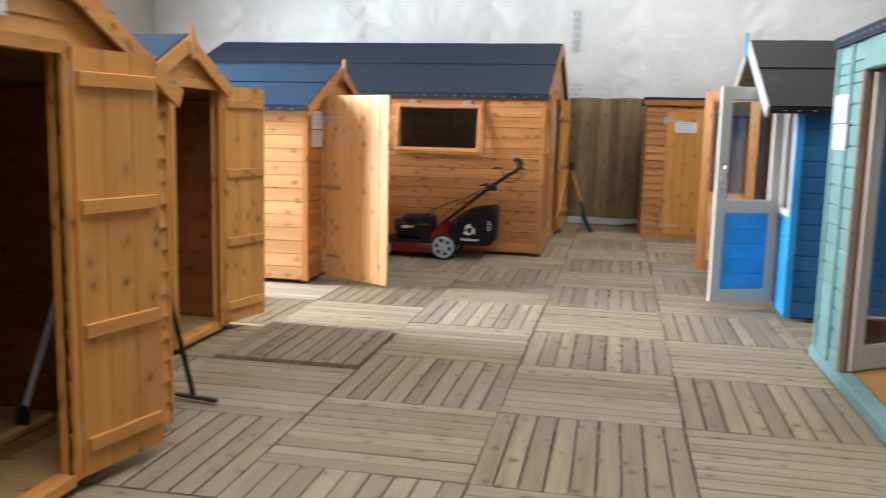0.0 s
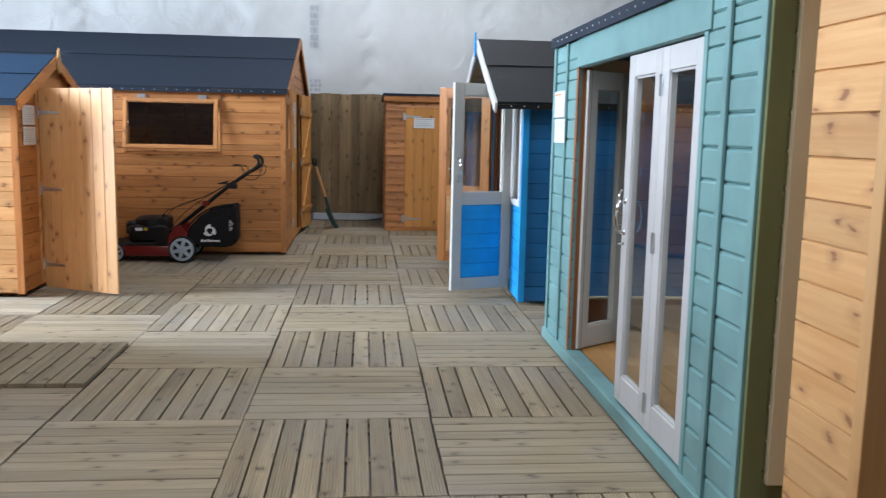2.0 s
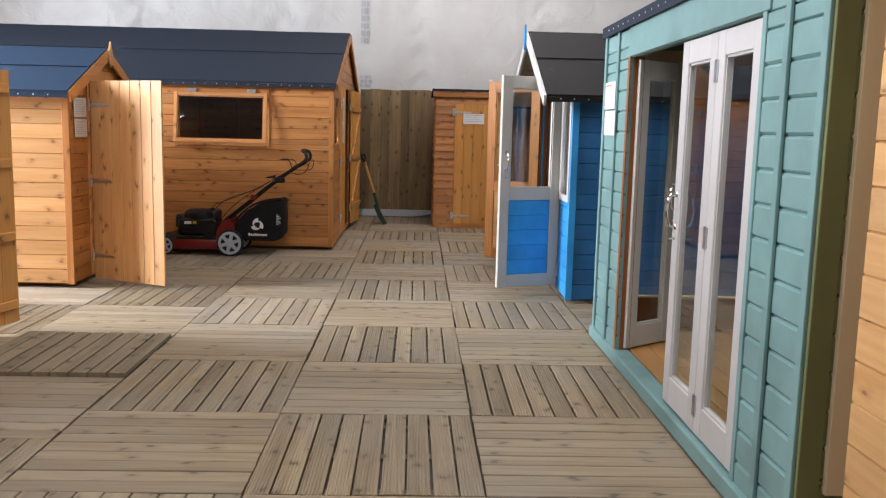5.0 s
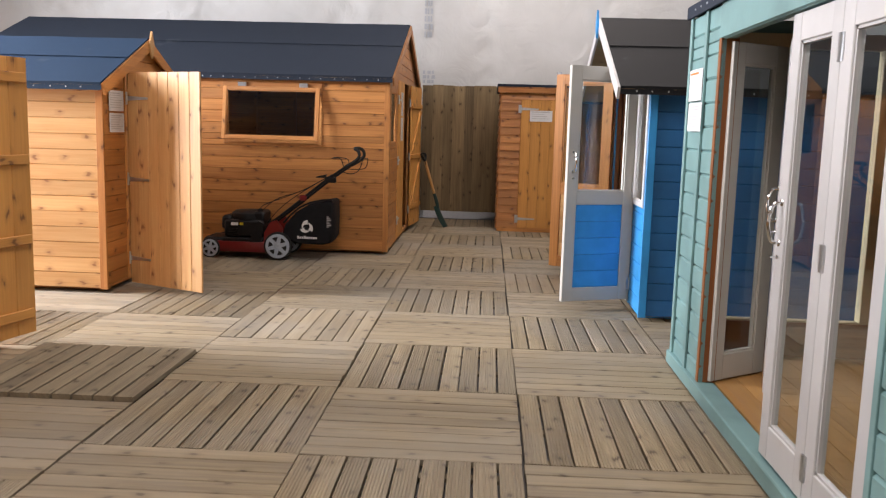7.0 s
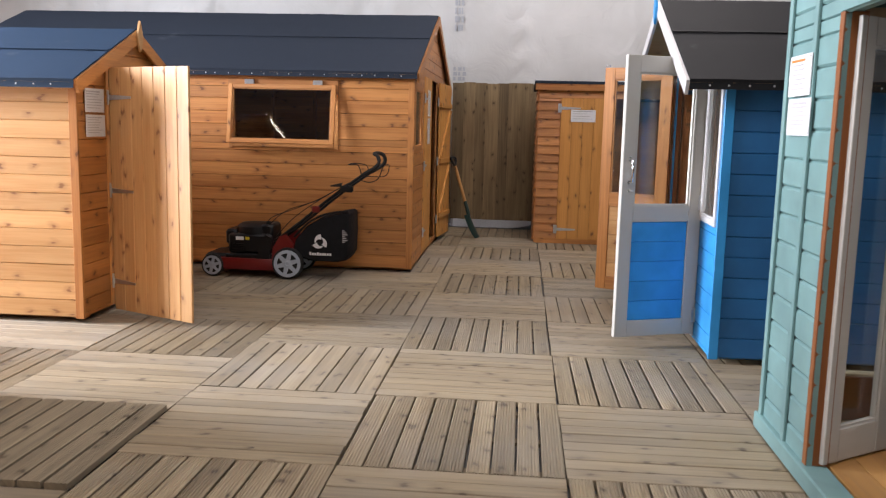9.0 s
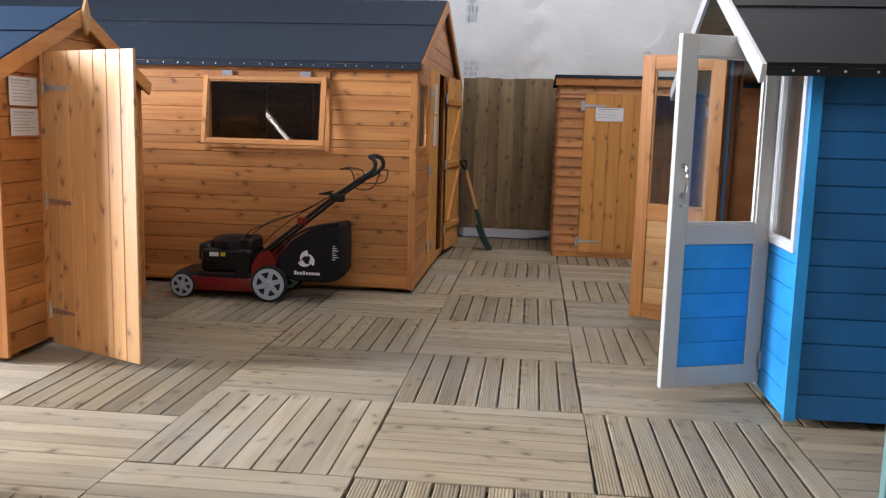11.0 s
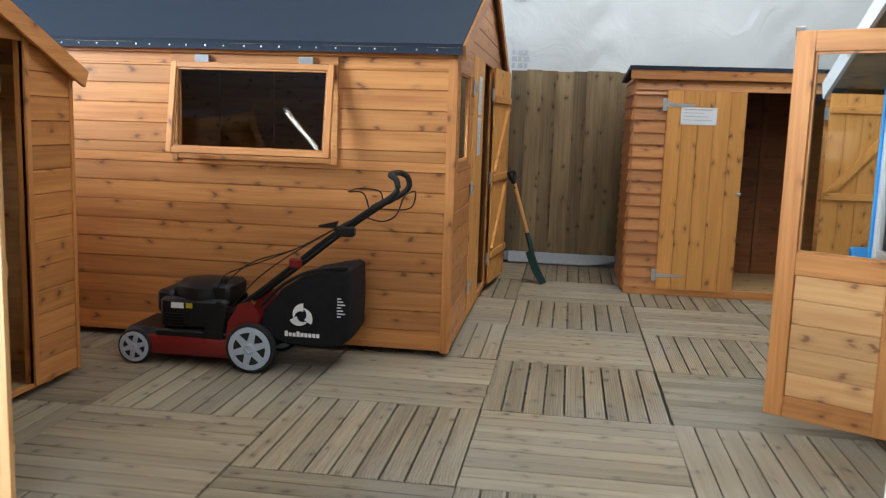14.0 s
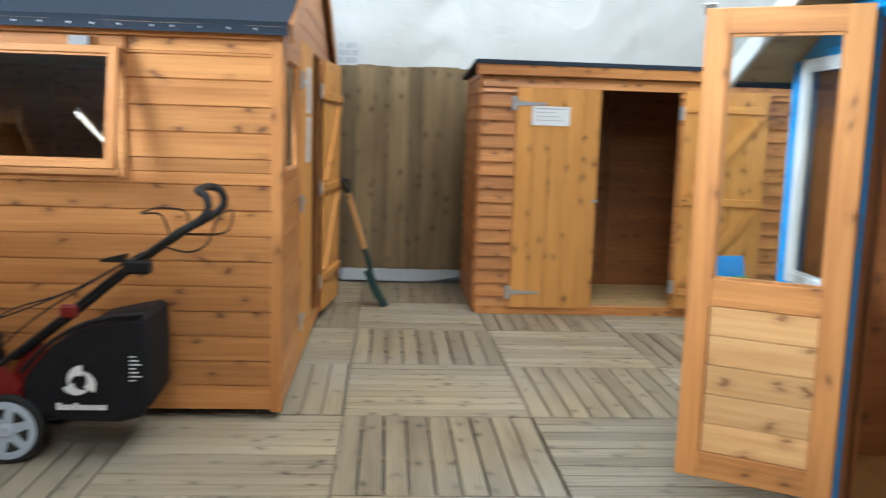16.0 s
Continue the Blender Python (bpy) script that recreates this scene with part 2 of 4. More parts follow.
CREAM = paint("cream_paint", (0.66, 0.56, 0.38), wear=0.05)
FELT_BLACK = felt("charcoal_roofing_felt", (0.020, 0.028, 0.042))
FELT_DEEP = felt("black_roofing_felt", (0.014, 0.015, 0.017))
FELT_BLUE = felt("blue_black_roofing_felt", (0.018, 0.042, 0.080))
GLASS = glass("window_glass")
STEEL = plain("galvanised_steel", (0.62, 0.64, 0.66), 0.32, 0.9, 0.12)
CHROME = plain("polished_steel", (0.75, 0.75, 0.75), 0.15, 1.0, 0.03)
BLACK_PLASTIC = plain("black_plastic", (0.009, 0.009, 0.010), 0.45, 0.0, 0.2)
BLACK_CLOTH = plain("black_woven_fabric", (0.007, 0.007, 0.009), 0.75, 0.0, 0.3, 300.0, 0.6)
RUBBER = plain("black_rubber", (0.02, 0.02, 0.02), 0.75, 0.0, 0.3)
RED = plain("red_enamel", (0.17, 0.009, 0.009), 0.3, 0.0, 0.1)
SILVER_PLASTIC = plain("grey_plastic", (0.40, 0.46, 0.53), 0.4, 0.0, 0.08)
GREEN_BLADE = plain("green_painted_steel", (0.010, 0.035, 0.030), 0.45, 0.0, 0.2)
BUCKET_BLUE = plain("blue_plastic", (0.01, 0.25, 0.65), 0.35, 0.0, 0.08)
BUCKET_GREEN = plain("green_plastic", (0.14, 0.45, 0.04), 0.4, 0.0, 0.08)
PAPER = plain("laminated_paper", (0.78, 0.80, 0.82), 0.25, 0.0, 0.03)
INK = plain("grey_print", (0.45, 0.45, 0.47), 0.5)
INK_ORANGE = plain("orange_print", (0.6, 0.22, 0.05), 0.5)
PRINT_GREY = plain("pale_grey_print", (0.44, 0.46, 0.49), 0.5)
MEMBRANE = plain("grey_membrane", (0.30, 0.32, 0.34), 0.6, 0.0, 0.1)
CONCRETE = plain("concrete_floor", (0.13, 0.125, 0.12), 0.85, 0.0, 0.15, 14.0)
HALL_PANEL = plain("pale_hall_cladding", (0.58, 0.57, 0.54), 0.6, 0.0, 0.05, 4.0)
ROOF_SHEET = plain("grey_roof_sheeting", (0.22, 0.22, 0.23), 0.6, 0.0, 0.08, 3.0)
for _m in (BLACK_CLOTH, BLACK_PLASTIC, RUBBER):
    _m.node_tree.nodes["Principled BSDF"].inputs["Specular IOR Level"].default_value = 0.25
WHITE_LOGO = plain("white_print", (0.75, 0.75, 0.75), 0.5, 0.0, 0.05)

# the wrinkled white sheet that lines the hall
SHEET, _t, _b = base("white_insulation_sheet", (0.80, 0.81, 0.81), 0.42)
_geo = _t.nodes.new("ShaderNodeNewGeometry")
_n1 = texture(_t, "ShaderNodeTexNoise", _geo.outputs["Position"], 2.4, 5.0, 0.5)
_n1.inputs["Distortion"].default_value = 1.4
_n2 = texture(_t, "ShaderNodeTexNoise", _geo.outputs["Position"], 1.1, 3.0).outputs[0]
_t.links.new(ramp(_t, _n2, [(0.3, (0.53, 0.525, 0.505)), (0.7, (0.64, 0.64, 0.625))]), _b.inputs["Base Color"])
bump(_t, _b, _n1.outputs[0], 0.5, 0.05)

TUBE_GLOW, _t, _b = base("lit_tube", (1, 1, 1), 0.4)
_b.inputs["Emission Color"].default_value, _b.inputs["Emission Strength"].default_value = (1.0, 0.93, 0.82, 1), 14.0


# ---- hall ----
def setting(name, bm, mat, label, category):
    return tagged(part(name, bm, mat), label, category, kind="structure")


W0, E0, S0, N0, H0 = HALL
floor = setting("floor", boxed((W0, S0, -0.2), (E0, N0 + 0.3, -0.045), bevel=0), CONCRETE, "grey concrete hall floor under timber decking tiles", "floor")


def sheet_wall(y, x0, x1, z1):
    """White sheet with a slight billow, sagging folds and vertical seams."""
    bm = bmesh.new()
    nx, nz = 300, 90
    seams = [-6.4, -4.25, -2.19, 0.0, 1.87, 4.0, 5.9]
    grid = []
    for j in range(nz + 1):
        row = []
        for i in range(nx + 1):
            x, z = x0 + (x1 - x0) * i / nx, z1 * j / nz
            d = min(abs(x - s) for s in seams)
            p = 0.03 * min(d, 0.4) / 0.4 + 0.012 * noise.noise((x * 2.3, 0.5, z * 1.3)) + 0.008 * noise.noise((x * 6, 3.5, z * 5))
            p += 0.016 * math.exp(-d / 0.18) * math.sin(z * 17 + 14 * d + 2.5 * noise.noise((x, 7.0, z * 2)))
            row.append(bm.verts.new((x, y - p, z)))
        grid.append(row)
    for A, B in zip(grid, grid[1:]):
        for i in range(nx):
            bm.faces.new((A[i], A[i + 1], B[i + 1], B[i]))
    ret = bmesh.ops.extrude_face_region(bm, geom=list(bm.faces))
    bmesh.ops.translate(bm, verts=[v for v in ret["geom"] if isinstance(v, bmesh.types.BMVert)], vec=(0, 0.05, 0))
    return bm


north = setting("wall_north", sheet_wall(13.7, W0, E0, H0), SHEET, "wrinkled white insulation sheeting lining the hall wall", "wall")
for p in north.data.polygons:
    p.use_smooth = True
door_y0, door_y1, door_z = 5.0, 7.2, 4.9
bm = boxed((W0 - 0.2, S0, -0.2), (W0, door_y0, H0), bevel=0)
box(bm, (W0 - 0.2, door_y1, -0.2), (W0, N0 + 0.3, H0))
box(bm, (W0 - 0.2, door_y0, door_z), (W0, door_y1, H0))
setting("wall_west", bm, HALL_PANEL, "pale clad hall wall with a wide loading door opening", "wall")
setting("wall_east", boxed((E0, S0, -0.2), (E0 + 0.2, N0 + 0.3, H0), bevel=0), HALL_PANEL, "pale clad hall side wall", "wall")
setting("wall_south", boxed((W0, S0 - 0.2, -0.2), (E0, S0, H0), bevel=0), HALL_PANEL, "pale clad hall end wall", "wall")
setting("ceiling", boxed((W0, S0, H0), (E0, N0 + 0.3, H0 + 0.15), bevel=0), ROOF_SHEET, "grey lined hall ceiling", "ceiling")


def print_block(x, z, w, h, rows):
    th = thing("printed_marking", pose(x, 13.655, z), "faded grey printing running up the white sheeting", "marking")
    for i in range(rows):
        for k in range(3):
            part("print_bar", boxed((k * w / 3, 0, i * h / rows), (k * w / 3 + w / 3 * (0.5 + 0.3 * ((i + k) % 2)), 0.002, (i + 0.72) * h / rows), bevel=0), PRINT_GREY, th)
    return th


print_block(-0.93, 1.94, 0.19, 0.20, 3)
print_block(-0.925, 2.60, 0.13, 0.66, 6)


def tube_light(x, y, z, length, along):
    th = thing("tube_light", pose(x, y, z, 0, 0, along), "white fluorescent batten light hung under the hall ceiling", "ceiling light", "hall lights")
    part("housing", boxed((-length / 2, -0.05, 0.03), (length / 2, 0.05, 0.09)), WHITE, th)
    bm = bmesh.new()
    tube(bm, [(-length / 2 + 0.02, 0, 0), (length / 2 - 0.02, 0, 0)], 0.028, 10)
    part("tube", bm, TUBE_GLOW, th, "lit white tube")
    for s in (-0.7, 0.7):
        bm = bmesh.new()
        tube(bm, [(s, 0, 0.09), (s, 0, H0 - z)], 0.004, 5)
        part("hanger", bm, STEEL, th)


for _y in (-4.4, -0.2, 4.0):
    tube_light(-5.02, _y, 4.6, 1.9, 90)


# ---- cladding ----
def clad(parent, o, u, L, z0, z1, mat, style="shiplap", holes=(), gable=None, bh=0.115, t=0.016, name="wall", studs=True):
    """A wall of separate horizontal boards from o along u, facing right of u, with studs behind; holes are (s0, s1, z0, z1)."""
    o, u = Vector((*o, 0)), Vector((*u, 0)).normalized()
    out = Vector((u.y, -u.x, 0))
    top = gable[1] if gable else z1
    n = max(2, round(L / 0.6) + 1)
    wall = branch(name, parent)
    for i in range(n):
        at = 0.02 + (L - 0.04) * i / (n - 1)
        if any(a < at < b for a, b, _, _ in holes):
            continue
        zt = z1 if not gable else z1 + (top - z1) * max(0.0, 1 - abs(at - gable[0]) / max(gable[0], L - gable[0])) - 0.03
        foot = o + u * at + Vector((0, 0, z0))
        ring = [foot + u * a - out * b for a, b in ((-0.018, 0.002), (0.018, 0.002), (0.018, 0.045), (-0.018, 0.045))]
        part("stud", prism(bmesh.new(), ring, (0, 0, zt - z0)), mat, wall)
    cuts = sorted({z for h in holes for z in h[2:]})
    z = z0
    while z < top - 0.02:
        ztop = min(z + bh, top)
        levels = [z] + [c for c in cuts if z + 0.004 < c < ztop - 0.004] + [ztop]
        for a, b in zip(levels, levels[1:]):
            def span(zz):
                if not gable or zz <= z1:
                    return 0.0, L
                f = min(1.0, (zz - z1) / (gable[1] - z1))
                return gable[0] * f, L - (L - gable[0]) * f
            (la, ha), (lb, hb) = span(a), span(b)
            pieces = [(la, lb, ha, hb)]
            for h0, h1, g0, g1 in holes:
                if g0 < (a + b) / 2 < g1:
                    new_pieces = []
                    for (p0, p1, q0, q1) in pieces:
                        if h0 > min(p0, p1) and h0 < max(q0, q1):
                            new_pieces.append((p0, p1, h0, h0))
                        if h1 < max(q0, q1) and h1 > min(p0, p1):
                            new_pieces.append((h1, h1, q0, q1))
                        if h1 <= min(p0, p1) or h0 >= max(q0, q1):
                            new_pieces.append((p0, p1, q0, q1))
                    pieces = new_pieces
            for p0, p1, q0, q1 in pieces:
                if max(q0 - p0, q1 - p1) < 0.012:
                    continue
                q1 = max(q1, p1 + 0.003)
                if style == "shiplap":
                    prof = [(0, 0), (t * 0.8, 0), (t, 0.02), (t, 0.945), (t * 0.55, 0.975), (t * 0.5, 1), (0, 1)]
                elif style == "log":
                    prof = [(0, 0), (t * 0.55, 0), (t, 0.08), (t, 0.90), (t * 0.5, 0.99), (0, 1)]
                else:
                    prof = [(0, 0), (t * 1.3, -0.06), (t * 1.3, 0.02), (t * 0.6, 1), (0, 1)]
                bmb = bmesh.new()
                w = random.uniform(-0.0012, 0.0012)
                rings = []
                for end in (0, 1):
                    ring = []
                    for d, f in prof:
                        s = (p0 + (p1 - p0) * f) if end == 0 else (q0 + (q1 - q0) * f)
                        ring.append(bmb.verts.new(o + u * s + out * (d + (w if d else 0)) + Vector((0, 0, a + (b - a) * f))))
                    rings.append(ring)
                k = len(prof)
                bmb.faces.new(rings[0][::-1])
                bmb.faces.new(rings[1])
                for i in range(k):
                    bmb.faces.new((rings[0][i], rings[0][(i + 1) % k], rings[1][(i + 1) % k], rings[1][i]))
                part("board", bmb, mat, wall)
        z = ztop
    return wall


def roof_slope(parent, name, a, b, c, d, mat, thick=0.022):
    """A felted roof panel on the four corners a, b (eave) and c, d (ridge), with a turned-down felt edge at the eave."""
    a, b, c, d = (Vector(p) for p in (a, b, c, d))
    nrm = (b - a).cross(d - a).normalized()
    if nrm.z < 0:
        nrm = -nrm
    bm = bmesh.new()
    N, M = 40, 10
    grid = []
    for j in range(M + 1):
        row = []
        for i in range(N + 1):
            p = (a.lerp(b, i / N)).lerp(d.lerp(c, i / N), j / M)
            p = p + nrm * (0.0035 * noise.noise(p * 3.0) + 0.002 * noise.noise(p * 9.0))
            row.append(bm.verts.new(p + nrm * thick))
        grid.append(row)
    for A, B in zip(grid, grid[1:]):
        for i in range(N):
            bm.faces.new((A[i], A[i + 1], B[i + 1], B[i]))
    low = [bm.verts.new(v.co - nrm * thick) for v in grid[0]]
    lip = [bm.verts.new(v.co + Vector((0, 0, -0.035))) for v in low]
    for i in range(N):
        bm.faces.new((low[i], low[i + 1], grid[0][i + 1], grid[0][i]))
        bm.faces.new((lip[i], lip[i + 1], low[i + 1], low[i]))
    for side in (0, N):
        pts = [grid[j][side] for j in range(M + 1)]
        und = [low[side]] + [bm.verts.new(p.co - nrm * thick) for p in pts[1:]]
        for p, q, r, s in zip(pts, pts[1:], und[1:], und):
            bm.faces.new((p, q, r, s))
    ob = part(name, bm, mat, parent, smooth=True)
    deck = bmesh.new()
    prism(deck, [a + nrm * 0.001, b + nrm * 0.001, c + nrm * 0.001, d + nrm * 0.001], -nrm * 0.012)
    part("roof_boarding", deck, OSB, ob)
    nails = bmesh.new()
    length = (b - a).length
    e = (b - a).normalized()
    o2 = Vector((nrm.x, nrm.y, 0)).normalized()
    for k in range(int(length / 0.11)):
        p = a + e * (0.05 + 0.11 * k + random.uniform(-0.015, 0.015)) + Vector((0, 0, -0.014)) + o2 * 0.001
        lathe(nails, [(0.006, 0), (0.004, 0.002), (0.001, 0.003)], 6, Matrix.Translation(p) @ o2.to_track_quat("Z", "Y").to_matrix().to_4x4())
    part("felt_nails", nails, STEEL, ob, kind="stuff")
    seam = bmesh.new()
    mid, mid2 = a.lerp(d, 0.55), b.lerp(c, 0.55)
    up = (d - a).normalized()
    prism(seam, [mid + nrm * (thick + 0.004), mid2 + nrm * (thick + 0.004), mid2 + nrm * (thick + 0.007) - up * 0.03, mid + nrm * (thick + 0.007) - up * 0.03], nrm * 0.003)
    part("felt_lap", seam, mat, ob)
    return ob


def barge(parent, p, q, mat, w=0.085, t=0.018, label=""):
    """A sloping board from the eave p to the ridge q on a gable's face."""
    p, q = Vector(p), Vector(q)
    d = (q - p).normalized()
    n = Vector((1, 0, 0))
    up = n.cross(d)
    if up.z < 0:
        up = -up
    bm = bmesh.new()
    prism(bm, [p, q, q - Vector((0, 0, w / max(0.4, up.z))), p - up * w], (t, 0, 0))
    return part("bargeboard", bm, mat, parent, label)


def gable_shed(name, label, category, m, W, D, e, r, mat, side_mat, roof_mat, style, front_holes=(), south_holes=(), over=0.05, barge_mat=None, trim=None, eave_out=0.09, bh=0.115, floor_mat=None, north_holes=(), front_over=None, finial=True):
    """An apex-roofed timber shed: its gable front lies at x = 0 facing +x, it runs back to -D and from y = 0 to W."""
    th = thing(name, m, label, category)
    barge_mat, trim = barge_mat or mat, trim or mat
    fo = over if front_over is None else front_over
    z0 = 0.04
    clad(th, (0, 0), (0, 1), W, z0, e, mat, style, front_holes, (W / 2, r - 0.02), bh, name="front_wall")
    clad(th, (-D, 0), (1, 0), D, z0, e, side_mat, style, south_holes, None, bh, name="side_wall")
    clad(th, (0, W), (-1, 0), D, z0, e, side_mat, style, north_holes, None, bh, name="side_wall")
    clad(th, (-D, W), (0, -1), W, z0, e, mat, style, (), (W / 2, r - 0.02), bh, name="back_wall")
    for x, y in ((0, 0), (0, W), (-D, 0), (-D, W)):
        sx, sy = (1 if x == 0 else -1), (1 if y > 0 else -1)
        bm = bmesh.new()
        box(bm, (x - sx * 0.03, y + sy * 0.001, z0 - 0.01), (x + sx * 0.024, y + sy * 0.026, e), None, 0.002)
        part("corner_post", bm, trim, th)
    part("floor_panel", boxed((-D + 0.02, 0.02, 0.03), (-0.02, W - 0.02, 0.055)), floor_mat or OSB, th)
    for y in (0.15, W / 2, W - 0.15):
        part("floor_bearer", boxed((-D + 0.05, y - 0.03, 0.0), (-0.04, y + 0.03, 0.03)), mat, th)
    k = (r - e) / (W / 2)
    for sgn, y0 in ((-1, 0), (1, W)):
        ye, ze = y0 + sgn * eave_out, e - k * eave_out + 0.01
        roof_slope(th, "roof_panel", (-D - over, ye, ze), (fo, ye, ze), (fo, W / 2, r + 0.01), (-D - over, W / 2, r + 0.01), roof_mat)
        barge(th, (fo, ye, ze + 0.012), (fo, W / 2, r + 0.022), barge_mat)
        part("eave_board", boxed((-D, y0 + sgn * 0.018 if sgn > 0 else y0 - 0.036, e - 0.075), (0, y0 + 0.036 if sgn > 0 else y0 - 0.018, e - 0.004)), side_mat, th)
    if finial:
        bm = bmesh.new()
        c = W / 2
        prism(bm, [(fo + 0.019, c, r + 0.09), (fo + 0.019, c + 0.045, r - 0.02), (fo + 0.019, c + 0.02, r - 0.10), (fo + 0.019, c, r - 0.13), (fo + 0.019, c - 0.02, r - 0.10), (fo + 0.019, c - 0.045, r - 0.02)], (0.016, 0, 0))
        part("finial", bm, AMBER_PALE if barge_mat is not WHITE else SKY_BLUE, th)
    return th


def tee_hinge(parent, m, length=0.22, mat=None):
    bm = bmesh.new()
    prism(bm, [(0, 0, -0.018), (length, 0, -0.008), (length, 0, 0.008), (0, 0, 0.018)], (0, -0.004, 0))
    box(bm, (-0.035, -0.004, -0.05), (-0.002, 0, 0.05))
    tube(bm, [(0, -0.006, -0.045), (0, -0.006, 0.045)], 0.006, 8)
    return part("hinge", bm, mat or STEEL, parent, "", m)


def ledged_door(parent, m, w, h, mat, n=6, ledges=(0.14, 0.5, 0.86), side=1, brace=False, hinges=(0.12, 0.5, 0.88), label=""):
    """A boarded door: x from the hinge, z up, boards 16 mm thick; the ledges lie on the side +y (1) or -y (-1)."""
    y0, y1 = (0.016, 0.036) if side > 0 else (-0.020, 0.0)
    door = branch("door", parent, m, label or "ledged timber door standing open")
    for f in ledges:
        part("ledge", boxed((0.012, y0, h * f - 0.028), (w - 0.03, y1, h * f + 0.028), bevel=0.004), mat, door)
    if brace:
        for f0, f1 in zip(ledges, ledges[1:]):
            part("brace", prism(bmesh.new(), [(0.03, y0, h * f0 + 0.05), (0.11, y0, h * f0 + 0.05), (w - 0.03, y0, h * f1 - 0.05), (w - 0.11, y0, h * f1 - 0.05)], (0, y1 - y0, 0)), mat, door)
    bw = w / n
    for i in range(n):
        x0 = i * bw
        bmb = bmesh.new()
        x1 = x0 + bw - 0.0015
        prism(bmb, [(x0, 0.004, 0), (x0 + 0.004, 0, 0), (x1 - 0.004, 0, 0), (x1, 0.004, 0), (x1, 0.012, 0), (x1 - 0.004, 0.016, 0), (x0 + 0.004, 0.016, 0), (x0, 0.012, 0)], (0, 0, h))
        part("board", bmb, mat, door, "", m)
    for f in hinges:
        tee_hinge(door, m @ pose(0, -0.0005 if side > 0 else 0.0205, h * f))
    return door


def sign(name, m, w, h, label, orange=False, rows=7):
    """A laminated sheet with unreadable lines of print; faces -y of m."""
    th = thing(name, m, label, "sign")
    part("sheet", boxed((0, -0.003, 0), (w, 0, h), bevel=0), PAPER, th)
    z = h * 0.9
    for i in range(rows):
        hh = h * (0.035 if i else 0.06)
        l = w * random.uniform(0.55, 0.84)
        part("print_line", boxed((w * 0.08, -0.0045, z - hh), (w * 0.08 + l, -0.003, z), bevel=0), INK_ORANGE if orange and i == 0 else INK, th)
        z -= h * 0.82 / rows
    for x, zz in ((0.012, 0.012), (w - 0.012, 0.012), (0.012, h - 0.012), (w - 0.012, h - 0.012)):
        bm = bmesh.new()
        lathe(bm, [(0.005, 0), (0.004, 0.003)], 8, pose(x, -0.003, zz, 90, 0, 0))
        part("pin", bm, STEEL, th)
    return th


def glazed_frame(parent, name, m, w, h, mat, stile=0.07, rail=0.07, thick=0.035, bottom=None, mid=None, panel_mat=None, label="", glass_bits=True):
    """A framed leaf or window: x across, z up, y thickness; a pane above and, where mid is given, a boarded panel below it."""
    bottom = bottom or rail
    leaf = branch(name, parent, m, label)
    part("stile", boxed((0, 0, 0), (stile, thick, h), bevel=0.003), mat, leaf, "", m)
    part("stile", boxed((w - stile, 0, 0), (w, thick, h), bevel=0.003), mat, leaf, "", m)
    part("rail", boxed((stile - 0.002, 0.001, h - rail), (w - stile + 0.002, thick - 0.001, h - 0.0005), bevel=0.003), mat, leaf, "", m)
    part("rail", boxed((stile - 0.002, 0.001, 0.0005), (w - stile + 0.002, thick - 0.001, bottom), bevel=0.003), mat, leaf, "", m)
    z0 = bottom
    if mid:
        part("rail", boxed((stile - 0.002, 0.001, mid), (w - stile + 0.002, thick - 0.001, mid + 0.10), bevel=0.003), mat, leaf, "", m)
        z0 = mid + 0.10
    pane = part("pane", boxed((stile - 0.006, thick / 2 - 0.002, z0 - 0.006), (w - stile + 0.006, thick / 2 + 0.002, h - rail + 0.006), bevel=0), GLASS, leaf, "clear glass pane", m)
    pane.visible_shadow = False
    bead = bmesh.new()
    for a, b in (((stile, 0.008, z0), (stile + 0.01, thick - 0.008, h - rail)), ((w - stile - 0.01, 0.008, z0), (w - stile, thick - 0.008, h - rail)), ((stile, 0.008, z0), (w - stile, thick - 0.008, z0 + 0.01)), ((stile, 0.008, h - rail - 0.01), (w - stile, thick - 0.008, h - rail))):
        box(bead, a, b)
    part("glazing_bead", bead, mat, leaf, "", m)
    if mid:
        n = 5
        ph = (mid - bottom) / n
        for i in range(n):
            part("panel_board", boxed((stile + 0.001, 0.008, bottom + i * ph + 0.001), (w - stile - 0.001, thick - 0.008, bottom + (i + 1) * ph - 0.0005), bevel=0.003), panel_mat, leaf, "", m)
    return leaf


def butt_hinge(parent, m, h=0.09):
    bm = bmesh.new()
    box(bm, (-0.022, -0.003, -h / 2), (0.022, 0, h / 2))
    tube(bm, [(0, -0.004, -h / 2), (0, -0.004, h / 2)], 0.006, 8)
    return part("hinge", bm, STEEL, parent, "", m)


def pull_handle(parent, m, h=0.15):
    bm = bmesh.new()
    pts = curve_points([(0, 0, -h / 2), (0, -0.03, -h / 2 + 0.008), (0, -0.045, 0), (0, -0.03, h / 2 - 0.008), (0, 0, h / 2)], 5)
    tube(bm, pts, 0.007, 8)
    for s in (-1, 1):
        lathe(bm, [(0.014, 0), (0.012, 0.005)], 10, pose(0, 0, s * h / 2, 90, 0, 0))
    lathe(bm, [(0.009, 0), (0.008, 0.006)], 10, pose(0, 0, -h * 0.85, 90, 0, 0))
    tube(bm, [(0, -0.004, -h * 0.85), (0.004, -0.03, -h * 0.85)], 0.004, 6)
    return part("handle", bm, CHROME, parent, "curved steel pull handle", m, smooth=True)


